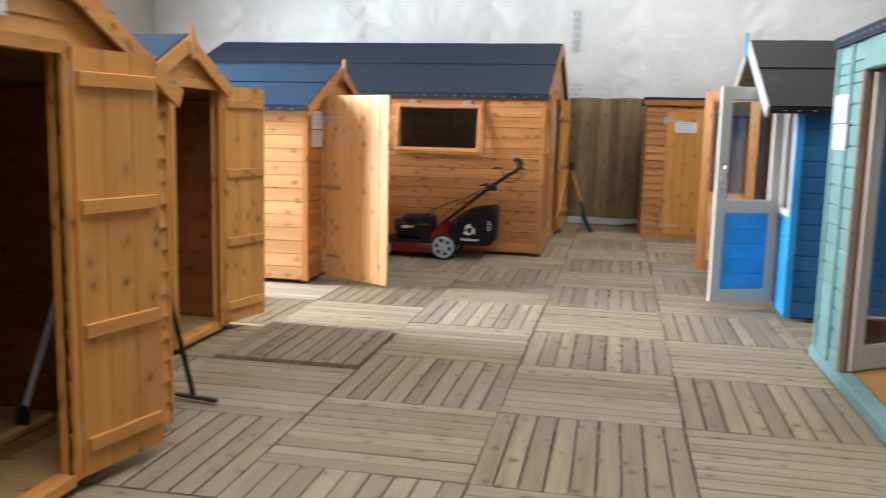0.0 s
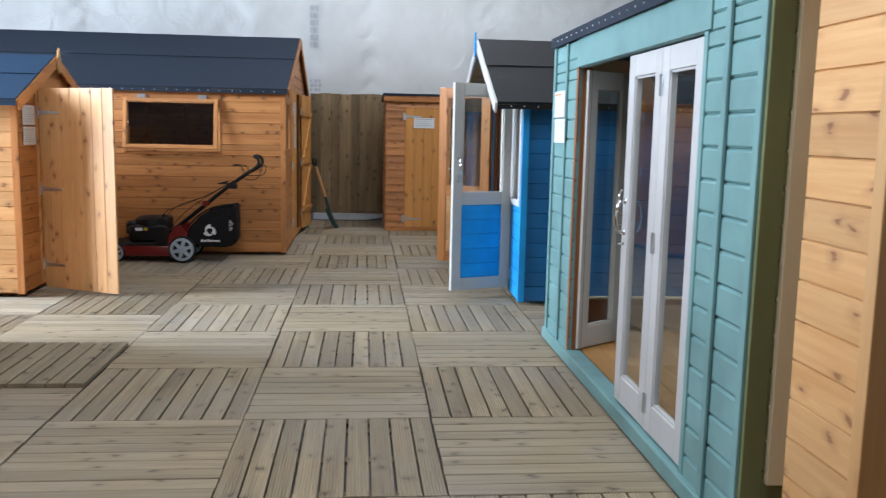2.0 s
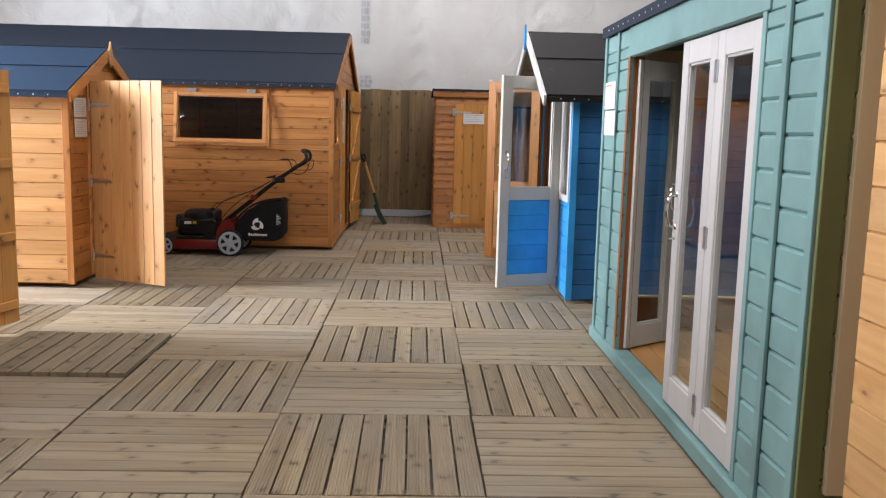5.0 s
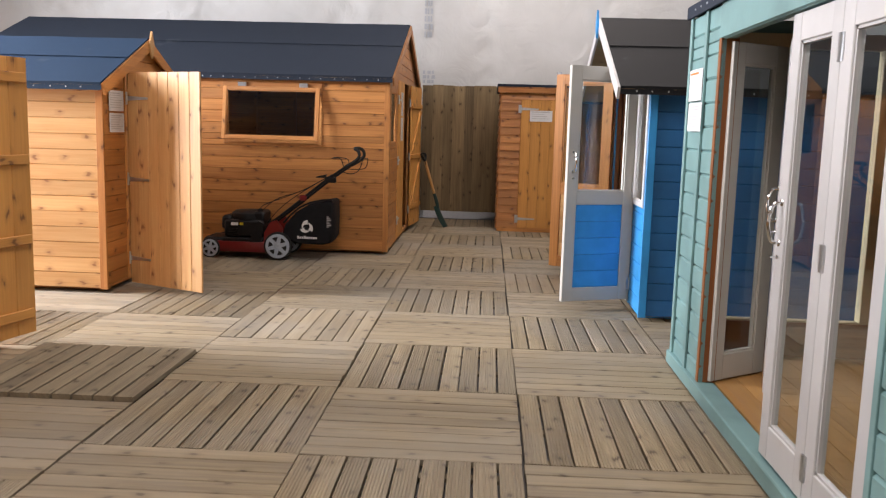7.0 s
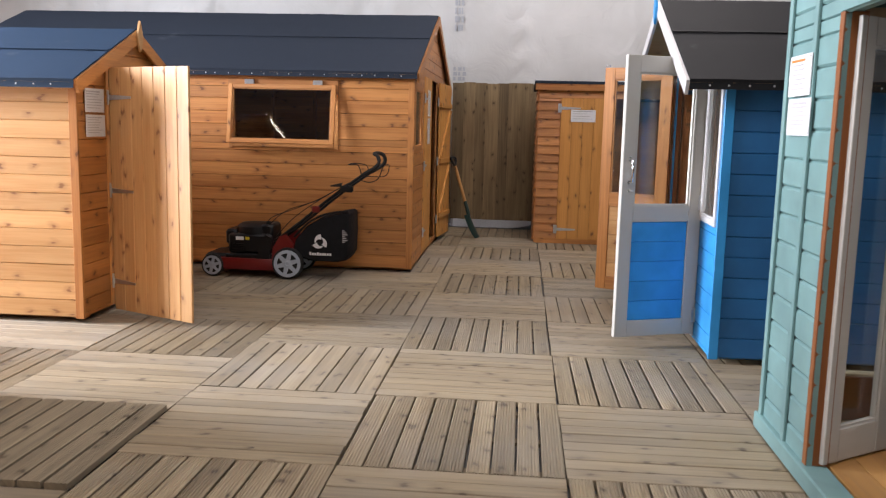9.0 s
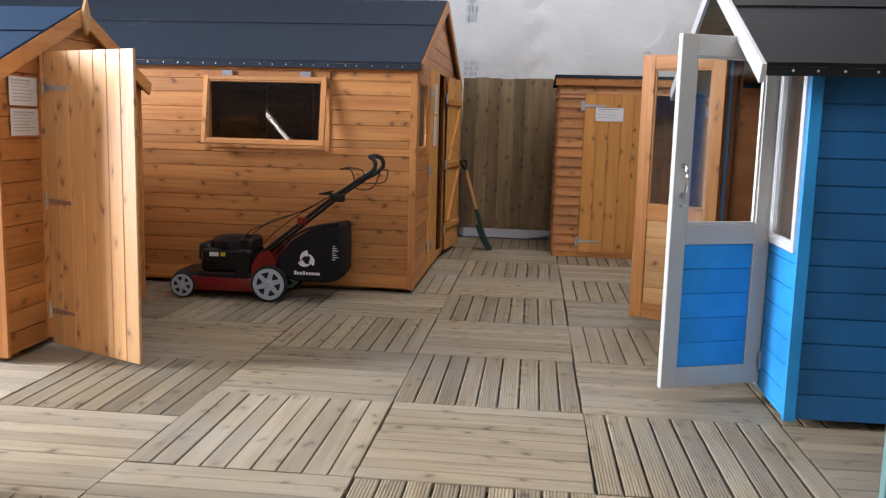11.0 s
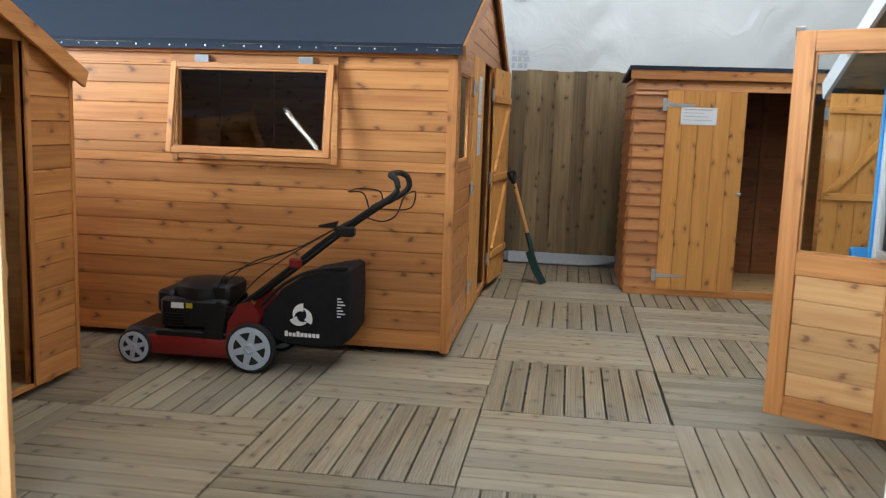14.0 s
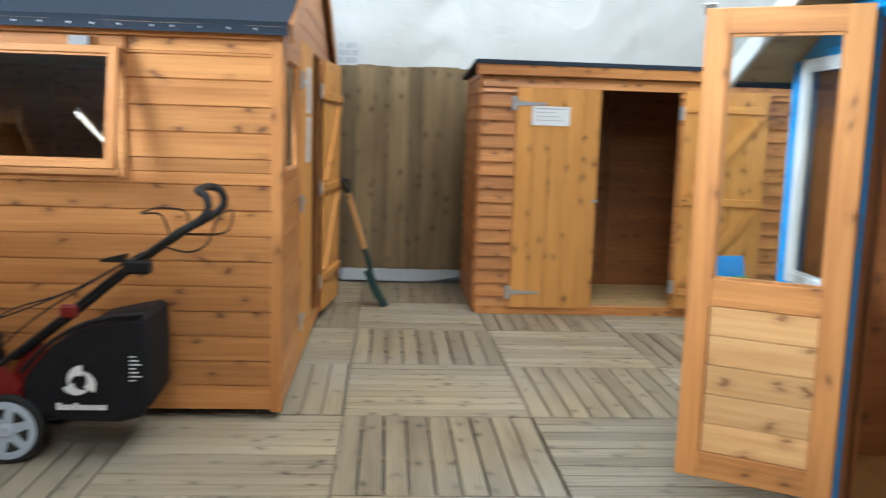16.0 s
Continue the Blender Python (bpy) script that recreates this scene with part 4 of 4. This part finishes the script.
# ---- lawn mower ----
def mower():
    M = pose(-1.92, 8.915, 0)
    th = thing("lawn_mower", M, "red and black petrol lawn mower with black grass bag", "lawn mower")

    def wheel(x, y, r, w):
        c = M @ pose(x, y, r, 90, 0, 0)
        bm = bmesh.new()
        lathe(bm, [(r * 0.74, 0.0), (r * 0.96, 0.0), (r, -0.008), (r, -w + 0.008), (r * 0.96, -w), (r * 0.74, -w)], 36)
        wh = part("wheel", bm, RUBBER, th, "", c, smooth=True)
        rim = bmesh.new()
        N = 40
        ro, ri = r * 0.86, r * 0.66
        rings = [[rim.verts.new((q * math.cos(k * 2 * math.pi / N), q * math.sin(k * 2 * math.pi / N), z)) for k in range(N)] for q, z in ((ro, -0.002), (ro, 0.004), (ri, 0.007), (ri, -0.012))]
        for A, B in zip(rings, rings[1:]):
            for k in range(N):
                rim.faces.new((A[k], A[(k + 1) % N], B[(k + 1) % N], B[k]))
        for k in range(6):
            a = k * math.pi / 3 + 0.3
            mm = pose(0, 0, 0, 0, 0, math.degrees(a))
            ring = [mm @ Vector(p) for p in ((r * 0.12, -r * 0.16, -0.002), (r * 0.68, -r * 0.11, -0.002), (r * 0.68, r * 0.11, -0.002), (r * 0.12, r * 0.16, -0.002))]
            prism(rim, ring, (0, 0, 0.007))
        lathe(rim, [(r * 0.24, -0.01), (r * 0.24, 0.006), (r * 0.13, 0.012), (r * 0.11, 0.008)], 20)
        part("rim", rim, SILVER_PLASTIC, wh, "grey spoked plastic rim", c)
        back = bmesh.new()
        lathe(back, [(r * 0.75, -0.03), (r * 0.75, -0.025)], 24)
        part("hub_plate", back, BLACK_PLASTIC, wh, "", c)

    for y in (0.0, 0.46):
        wheel(0.0, y - 0.01, 0.135, 0.05)
        wheel(-0.665, y + 0.01, 0.096, 0.045)

    # deck: rounded pressed shell
    bm = bmesh.new()
    outline = [(-0.74, 0.12), (-0.70, 0.05), (-0.60, 0.02), (-0.10, 0.02), (0.0, 0.06), (0.0, 0.40), (-0.10, 0.44), (-0.60, 0.44), (-0.70, 0.41), (-0.74, 0.34)]
    layers = [(0.98, 0.065), (1.0, 0.075), (1.0, 0.135), (0.96, 0.16), (0.80, 0.175)]
    rings = []
    for s, z in layers:
        rings.append([bm.verts.new((-0.37 + (x + 0.37) * s, 0.23 + (y - 0.23) * s, z)) for x, y in outline])
    for A, B in zip(rings, rings[1:]):
        for k in range(len(outline)):
            bm.faces.new((A[k], A[(k + 1) % 10], B[(k + 1) % 10], B[k]))
    bm.faces.new(rings[-1])
    bm.faces.new(rings[0][::-1])
    part("deck", bm, RED, th, "red enamelled steel cutting deck", smooth=True)
    part("front_cowl", boxed((-0.745, 0.045, 0.135), (-0.50, 0.415, 0.195), bevel=0.025), BLACK_PLASTIC, th, smooth=True)
    part("deck_cover", boxed((-0.56, 0.035, 0.15), (-0.14, 0.425, 0.20), bevel=0.012), BLACK_PLASTIC, th, smooth=True)
    # uprights that carry the handle
    for y in (0.035, 0.405):
        bm = bmesh.new()
        prism(bm, [(-0.15, y, 0.15), (0.02, y, 0.15), (0.04, y, 0.30), (-0.02, y, 0.38), (-0.08, y, 0.36), (-0.14, y, 0.26)], (0, 0.02, 0))
        part("handle_bracket", bm, RED, th, "red steel bracket")
    bm = bmesh.new()
    prism(bm, [(-0.30, 0.03, 0.12), (-0.18, 0.03, 0.12), (-0.14, 0.03, 0.34), (-0.20, 0.03, 0.37), (-0.26, 0.03, 0.24)], (0, 0.03, 0))
    part("height_lever_guard", bm, BLACK_PLASTIC, th)
    # engine
    eng = part("engine", boxed((-0.54, 0.06, 0.20), (-0.16, 0.40, 0.37), bevel=0.02), BLACK_PLASTIC, th, "black four-stroke engine", smooth=True)
    bm = bmesh.new()
    lathe(bm, [(0.17, 0.0), (0.175, 0.03), (0.165, 0.075), (0.13, 0.10), (0.05, 0.108)], 28, pose(-0.34, 0.24, 0.35))
    part("recoil_cover", bm, BLACK_PLASTIC, eng, smooth=True)
    part("air_filter", boxed((-0.575, 0.10, 0.27), (-0.48, 0.34, 0.40), bevel=0.018), BLACK_PLASTIC, eng, smooth=True)
    part("fuel_tank", boxed((-0.27, 0.10, 0.31), (-0.16, 0.38, 0.45), bevel=0.02), BLACK_PLASTIC, eng, smooth=True)
    for k in range(5):
        part("cooling_fin", boxed((-0.50, 0.048, 0.215 + 0.016 * k), (-0.40, 0.062, 0.221 + 0.016 * k), bevel=0), BLACK_PLASTIC, eng)
    part("engine_label", boxed((-0.47, 0.056, 0.315), (-0.40, 0.0595, 0.345), bevel=0), PAPER, eng, "pale maker's plate")
    part("warning_label", boxed((-0.385, 0.056, 0.318), (-0.35, 0.0595, 0.345), bevel=0), plain("yellow_print", (0.55, 0.42, 0.02), 0.5), eng, "small yellow warning label")
    bm = bmesh.new()
    lathe(bm, [(0.022, 0), (0.022, 0.02), (0.018, 0.024)], 14, pose(-0.21, 0.16, 0.45))
    part("fuel_cap", bm, BLACK_PLASTIC, eng, smooth=True)
    # grass bag
    bm = bmesh.new()
    prof = [(0.06, 0.34), (0.16, 0.46), (0.28, 0.535), (0.42, 0.57), (0.50, 0.585), (0.525, 0.57), (0.53, 0.40), (0.52, 0.22), (0.49, 0.17), (0.42, 0.155), (0.20, 0.16), (0.08, 0.19), (0.04, 0.26)]
    rings = []
    for y, s in ((0.03, 0.93), (0.05, 1.0), (0.23, 1.02), (0.40, 1.0), (0.42, 0.93)):
        rings.append([bm.verts.new((0.30 + (x - 0.30) * s, y + 0.012 * math.sin(x * 12 + z * 9), 0.37 + (z - 0.37) * s)) for x, z in prof])
    n = len(prof)
    for A, B in zip(rings, rings[1:]):
        for k in range(n):
            bm.faces.new((A[k], A[(k + 1) % n], B[(k + 1) % n], B[k]))
    bm.faces.new(rings[0][::-1])
    bm.faces.new(rings[-1])
    bag = part("grass_bag", bm, BLACK_CLOTH, th, "black fabric grass bag with white printed emblem", smooth=True)
    bm = bmesh.new()
    tube(bm, curve_points([(0.05, 0.03, 0.36), (0.16, 0.03, 0.475), (0.28, 0.03, 0.548), (0.40, 0.03, 0.582), (0.52, 0.03, 0.595)], 5), 0.010, 8)
    part("bag_frame", bm, BLACK_PLASTIC, bag, smooth=True)
    # three-bladed swirl emblem and a plain bar of lettering
    for k in range(3):
        bm = bmesh.new()
        mm = pose(0.275, 0.020, 0.325) @ pose(0, 0, 0, 0, k * 120 + 20, 0)
        arc = []
        for i in range(9):
            a = math.radians(-10 + i * 14)
            arc.append((0.058 * math.cos(a) + 0.008, 0, 0.058 * math.sin(a) - 0.012))
        for i in range(8, -1, -1):
            a = math.radians(-10 + i * 14)
            w = 0.012 + 0.042 * (i / 8) ** 1.5
            arc.append((w * math.cos(a) + 0.008, 0, w * math.sin(a) - 0.012))
        prism(bm, [mm @ Vector(p) for p in arc], (0, -0.0015, 0))
        part("emblem_blade", bm, WHITE_LOGO, bag)
    for k in range(9):
        part("lettering_bar", boxed((0.185 + 0.0215 * k, 0.0185, 0.212), (0.202 + 0.0215 * k, 0.020, 0.232 + (0.008 if k in (0, 3) else 0)), bevel=0), WHITE_LOGO, bag)
    for k in range(7):
        part("print_line", boxed((0.468, 0.0195, 0.33 + 0.016 * k), (0.468 + 0.02 + 0.012 * ((k * 5) % 3), 0.021, 0.336 + 0.016 * k), bevel=0), WHITE_LOGO, bag)
    # handle
    hd = bmesh.new()
    for y in (0.05, 0.40):
        tube(hd, curve_points([(-0.13, y, 0.31), (0.10, y, 0.49), (0.40, y, 0.735), (0.66, y, 0.925)], 6), 0.0125, 10)
    handle = part("handle", hd, BLACK_PLASTIC, th, "black tubular push handle", smooth=True)
    gp = bmesh.new()
    tube(gp, curve_points([(0.64, 0.05, 0.91), (0.73, 0.052, 0.965), (0.765, 0.06, 1.01), (0.755, 0.075, 1.06), (0.72, 0.10, 1.08), (0.715, 0.225, 1.083), (0.72, 0.35, 1.08), (0.755, 0.375, 1.06), (0.765, 0.39, 1.01), (0.73, 0.398, 0.965), (0.64, 0.40, 0.91)], 5), 0.016, 10)
    part("grip", gp, RUBBER, handle, "foam grip", smooth=True)
    bars = bmesh.new()
    tube(bars, curve_points([(0.58, 0.045, 0.87), (0.69, 0.04, 0.845), (0.765, 0.04, 0.88), (0.80, 0.05, 0.97), (0.80, 0.22, 0.985), (0.80, 0.40, 0.97), (0.765, 0.41, 0.88), (0.60, 0.405, 0.87)], 5), 0.004, 6)
    tube(bars, curve_points([(0.62, 0.06, 0.90), (0.60, 0.06, 0.965), (0.57, 0.07, 0.99), (0.50, 0.10, 0.985), (0.49, 0.22, 0.985), (0.50, 0.35, 0.985), (0.60, 0.39, 0.97), (0.62, 0.39, 0.90)], 5), 0.004, 6)
    part("bail_bar", bars, BLACK_PLASTIC, handle, "thin wire brake bails", smooth=True)
    part("throttle", boxed((0.395, 0.02, 0.755), (0.50, 0.075, 0.81), pose(0.05, 0, 0.0), 0.01), BLACK_PLASTIC, handle)
    bm = bmesh.new()
    prism(bm, [(0.45, 0.03, 0.80), (0.36, 0.03, 0.80), (0.36, 0.03, 0.81), (0.46, 0.03, 0.835)], (0, 0.03, 0))
    part("throttle_lever", bm, BLACK_PLASTIC, handle)
    part("knob", boxed((0.20, 0.025, 0.575), (0.27, 0.05, 0.63), None, 0.01), RED, handle, "red clamp knob")
    for i, (p, y) in enumerate((([(-0.20, 0.44), (-0.15, 0.52), (0.05, 0.60), (0.25, 0.685), (0.42, 0.78)], 0.05), ([(-0.12, 0.34), (0.02, 0.50), (0.20, 0.64), (0.44, 0.79)], 0.03), ([(-0.24, 0.40), (-0.05, 0.57), (0.22, 0.67), (0.5, 0.83)], 0.12))):
        bm = bmesh.new()
        tube(bm, curve_points([(x, y, z) for x, z in p], 8), 0.0035, 6)
        part("cable", bm, BLACK_PLASTIC, handle, smooth=True)
    part("rear_flap", boxed((0.0, 0.05, 0.06), (0.03, 0.41, 0.16), bevel=0.004), RUBBER, th)
    return th


mower()


# ---- garden tools ----
def spade():
    tip, top = Vector((-0.485, 12.06, 0.0)), Vector((-0.785, 12.15, 0.95))
    d = (top - tip).normalized()
    e = (Vector((0.35, 1, 0)) - d * d.dot(Vector((0.35, 1, 0)))).normalized()
    m = Matrix.Translation(tip) @ Matrix((e, d.cross(e), d)).transposed().to_4x4()
    L = (top - tip).length
    th = thing("spade", m, "garden spade with green blade and wooden shaft leaning on a door", "spade")
    bm = bmesh.new()
    rows = []
    for j in range(7):
        z = 0.30 * j / 6
        w = 0.085 * (0.85 + 0.15 * min(1, j / 2))
        rows.append([(bm.verts.new((w * (i / 4 - 1), -0.018 * (1 - (i / 4 - 1) ** 2) - 0.05 * ((6 - j) / 6) ** 2 + 0.02, z))) for i in range(9)])
    for A, B in zip(rows, rows[1:]):
        for i in range(8):
            bm.faces.new((A[i], A[i + 1], B[i + 1], B[i]))
    ret = bmesh.ops.extrude_face_region(bm, geom=list(bm.faces))
    bmesh.ops.translate(bm, verts=[v for v in ret["geom"] if isinstance(v, bmesh.types.BMVert)], vec=(0, 0.004, 0))
    tube(bm, [(0, 0.005, 0.26), (0, 0, 0.34), (0, 0, 0.46)], [0.02, 0.024, 0.021], 10)
    part("blade", bm, GREEN_BLADE, th, "dark green steel blade", smooth=True)
    bm = bmesh.new()
    tube(bm, [(0, 0, 0.44), (0, 0, L - 0.10)], 0.018, 10)
    part("shaft", bm, ASH, th, "wooden shaft", smooth=True)
    bm = bmesh.new()
    tube(bm, curve_points([(0, 0, L - 0.17), (0, 0, L - 0.10), (0.05, 0, L - 0.05), (0.055, 0, L), (-0.055, 0, L), (-0.05, 0, L - 0.05), (0, 0, L - 0.10)], 4), 0.016, 8)
    part("grip", bm, BLACK_PLASTIC, th, "black D-shaped grip", smooth=True)


spade()


def rake():
    th = thing("garden_rake", pose(-2.17, 3.87, 0), "dark steel-headed rake leaning beside a shed", "rake")
    bm = bmesh.new()
    tube(bm, [(0.0, 0.0, 0.03), (-0.10, -0.26, 1.1)], 0.013, 8)
    part("shaft", bm, BLACK_PLASTIC, th, smooth=True)
    part("head", boxed((-0.10, -0.02, 0.015), (0.15, 0.005, 0.032), pose(0, 0, 0, 0, 0, -10), 0.003), GREEN_BLADE, th)
    for k in range(10):
        bm = bmesh.new()
        tube(bm, [(-0.09 + 0.025 * k, -0.01, 0.022), (-0.09 + 0.025 * k, -0.02, 0.0)], 0.004, 6)
        part("tine", bm, GREEN_BLADE, th, "", WORLD[th] @ pose(0, 0, 0, 0, 0, -10))


rake()


def broom():
    th = thing("broom", pose(-2.47, 3.0, 0.058, 0, 0, 88), "broom with pale shaft standing inside the shed", "broom")
    part("head", boxed((-0.16, -0.03, 0.05), (0.16, 0.03, 0.095), None, 0.012), OSB, th, "pale wooden broom head")
    bm = bmesh.new()
    for i in range(60):
        for j in range(5):
            x, y = -0.15 + 0.3 * i / 59, -0.022 + 0.011 * j
            tube(bm, [(x, y, 0.052), (x * 1.05, y * 1.3, 0.0)], 0.002, 3)
    part("bristles", bm, ASH, th, kind="stuff")
    bm = bmesh.new()
    tube(bm, [(0, 0, 0.13), (0.40, -0.10, 1.15)], 0.013, 8)
    part("shaft", bm, SILVER_PLASTIC, th, smooth=True)
    bm = bmesh.new()
    lathe(bm, [(0.03, 0.09), (0.025, 0.13), (0.018, 0.17)], 12)
    part("socket", bm, BLACK_PLASTIC, th, smooth=True)


broom()


def compost_bag():
    th = thing("plastic_sack", pose(1.96, 11.48, 0, 0, 0, 8), "blue and green printed plastic sack standing before the store", "sack")
    bm = bmesh.new()
    rings = []
    N = 20
    for z, w, d in ((0.0, 0.11, 0.075), (0.03, 0.125, 0.09), (0.2, 0.13, 0.095), (0.36, 0.125, 0.085), (0.47, 0.12, 0.05), (0.53, 0.12, 0.012)):
        ring = []
        for k in range(N):
            a = 2 * math.pi * k / N
            c, q = math.cos(a), math.sin(a)
            p = Vector((w * abs(c) ** 0.6 * (1 if c > 0 else -1), d * abs(q) ** 0.6 * (1 if q > 0 else -1), z))
            ring.append(bm.verts.new(p + Vector((0.006 * noise.noise(p * 14), 0.008 * noise.noise(p * 11 + Vector((4, 0, 0))), 0))))
        rings.append(ring)
    for A, B in zip(rings, rings[1:]):
        for k in range(N):
            bm.faces.new((A[k], A[(k + 1) % N], B[(k + 1) % N], B[k]))
    bm.faces.new(rings[0][::-1])
    bm.faces.new(rings[-1])
    part("sack", bm, BUCKET_BLUE, th, smooth=True)
    part("green_band", boxed((-0.10, -0.108, 0.22), (0.10, -0.102, 0.40), bevel=0.002), BUCKET_GREEN, th, "green printed panel")


compost_bag()


# ---- decking tiles (last) ----
def board_mesh(name, L, w, h, grooves, mat):
    prof = [(0, 0), (w, 0), (w, h - 0.003)]
    if grooves:
        step = (w - 0.012) / grooves
        for g in range(grooves):
            x = w - 0.006 - g * step
            prof += [(x, h), (x - step * 0.45, h), (x - step * 0.60, h - 0.003), (x - step * 0.85, h - 0.003)]
        prof += [(0.006, h)]
    else:
        prof += [(w - 0.003, h), (0.003, h)]
    prof += [(0, h - 0.003)]
    bm = bmesh.new()
    prism(bm, [(x - w / 2, -L / 2, z) for x, z in prof], (0, L, 0))
    return mesh_of(name, bm, mat)


TS, NB = 0.9, 9
BW = TS / NB
GROOVED = board_mesh("grooved_board", TS - 0.010, BW - 0.0105, 0.028, 6, DECK)
SMOOTH = board_mesh("smooth_board", TS - 0.008, BW - 0.006, 0.028, 0, DECK)
GROOVED_DIRTY = board_mesh("grooved_board", TS - 0.010, BW - 0.012, 0.028, 6, DECK_DARK)
SMOOTH_DIRTY = board_mesh("smooth_board", TS - 0.008, BW - 0.006, 0.028, 0, DECK_DARK)
bear = bmesh.new()
for _x in (-0.36, 0.0, 0.36):
    box(bear, (_x - 0.025, -TS / 2 + 0.01, -0.045), (_x + 0.025, TS / 2 - 0.01, -0.0285))
BEARERS = mesh_of("bearers", bear, DECK_DARK)


def deck_tile(cx, cy, vertical, lift=0.0, dirty=False, tilt=0.0):
    m = pose(cx, cy, lift, tilt, 0, (0 if vertical else 90) + random.uniform(-0.35, 0.35))
    tile = part("deck_tile", BEARERS, DECK_DARK, floor, "", m @ pose(0, 0, 0, 0, 0, 90))
    ribbed = random.random() < (0.9 if vertical else 0.2)
    tile["label"] = "square timber decking tile of nine boards"
    for i in range(NB):
        x = -TS / 2 + BW * (i + 0.5) + random.uniform(-0.0015, 0.0015)
        me = (GROOVED_DIRTY if dirty else GROOVED) if ribbed else (SMOOTH_DIRTY if dirty else SMOOTH)
        part("board", me, DECK, tile, "", m @ pose(x, random.uniform(-0.003, 0.003), -0.028 + random.uniform(-0.001, 0.001), 0, 0, random.uniform(-0.15, 0.15)))


for col in range(-6, 5):
    x = -0.65 + 0.9 * col + 0.45
    for row in range(-5, 11):
        shift = -0.37 if col <= -2 else 0.0
        y = 4.12 + 0.9 * row + 0.45 + shift
        if y > 13.4 or (x < -3.2 and not 5.0 < y < 8.0) or (x > 1.7 and y < 9.0):
            continue
        up = (col + row) % 2 == 1
        raised = col == -2 and row == 1
        deck_tile(x + random.uniform(-0.004, 0.004), y, up, 0.022 if raised else 0.0, raised, 0.0)
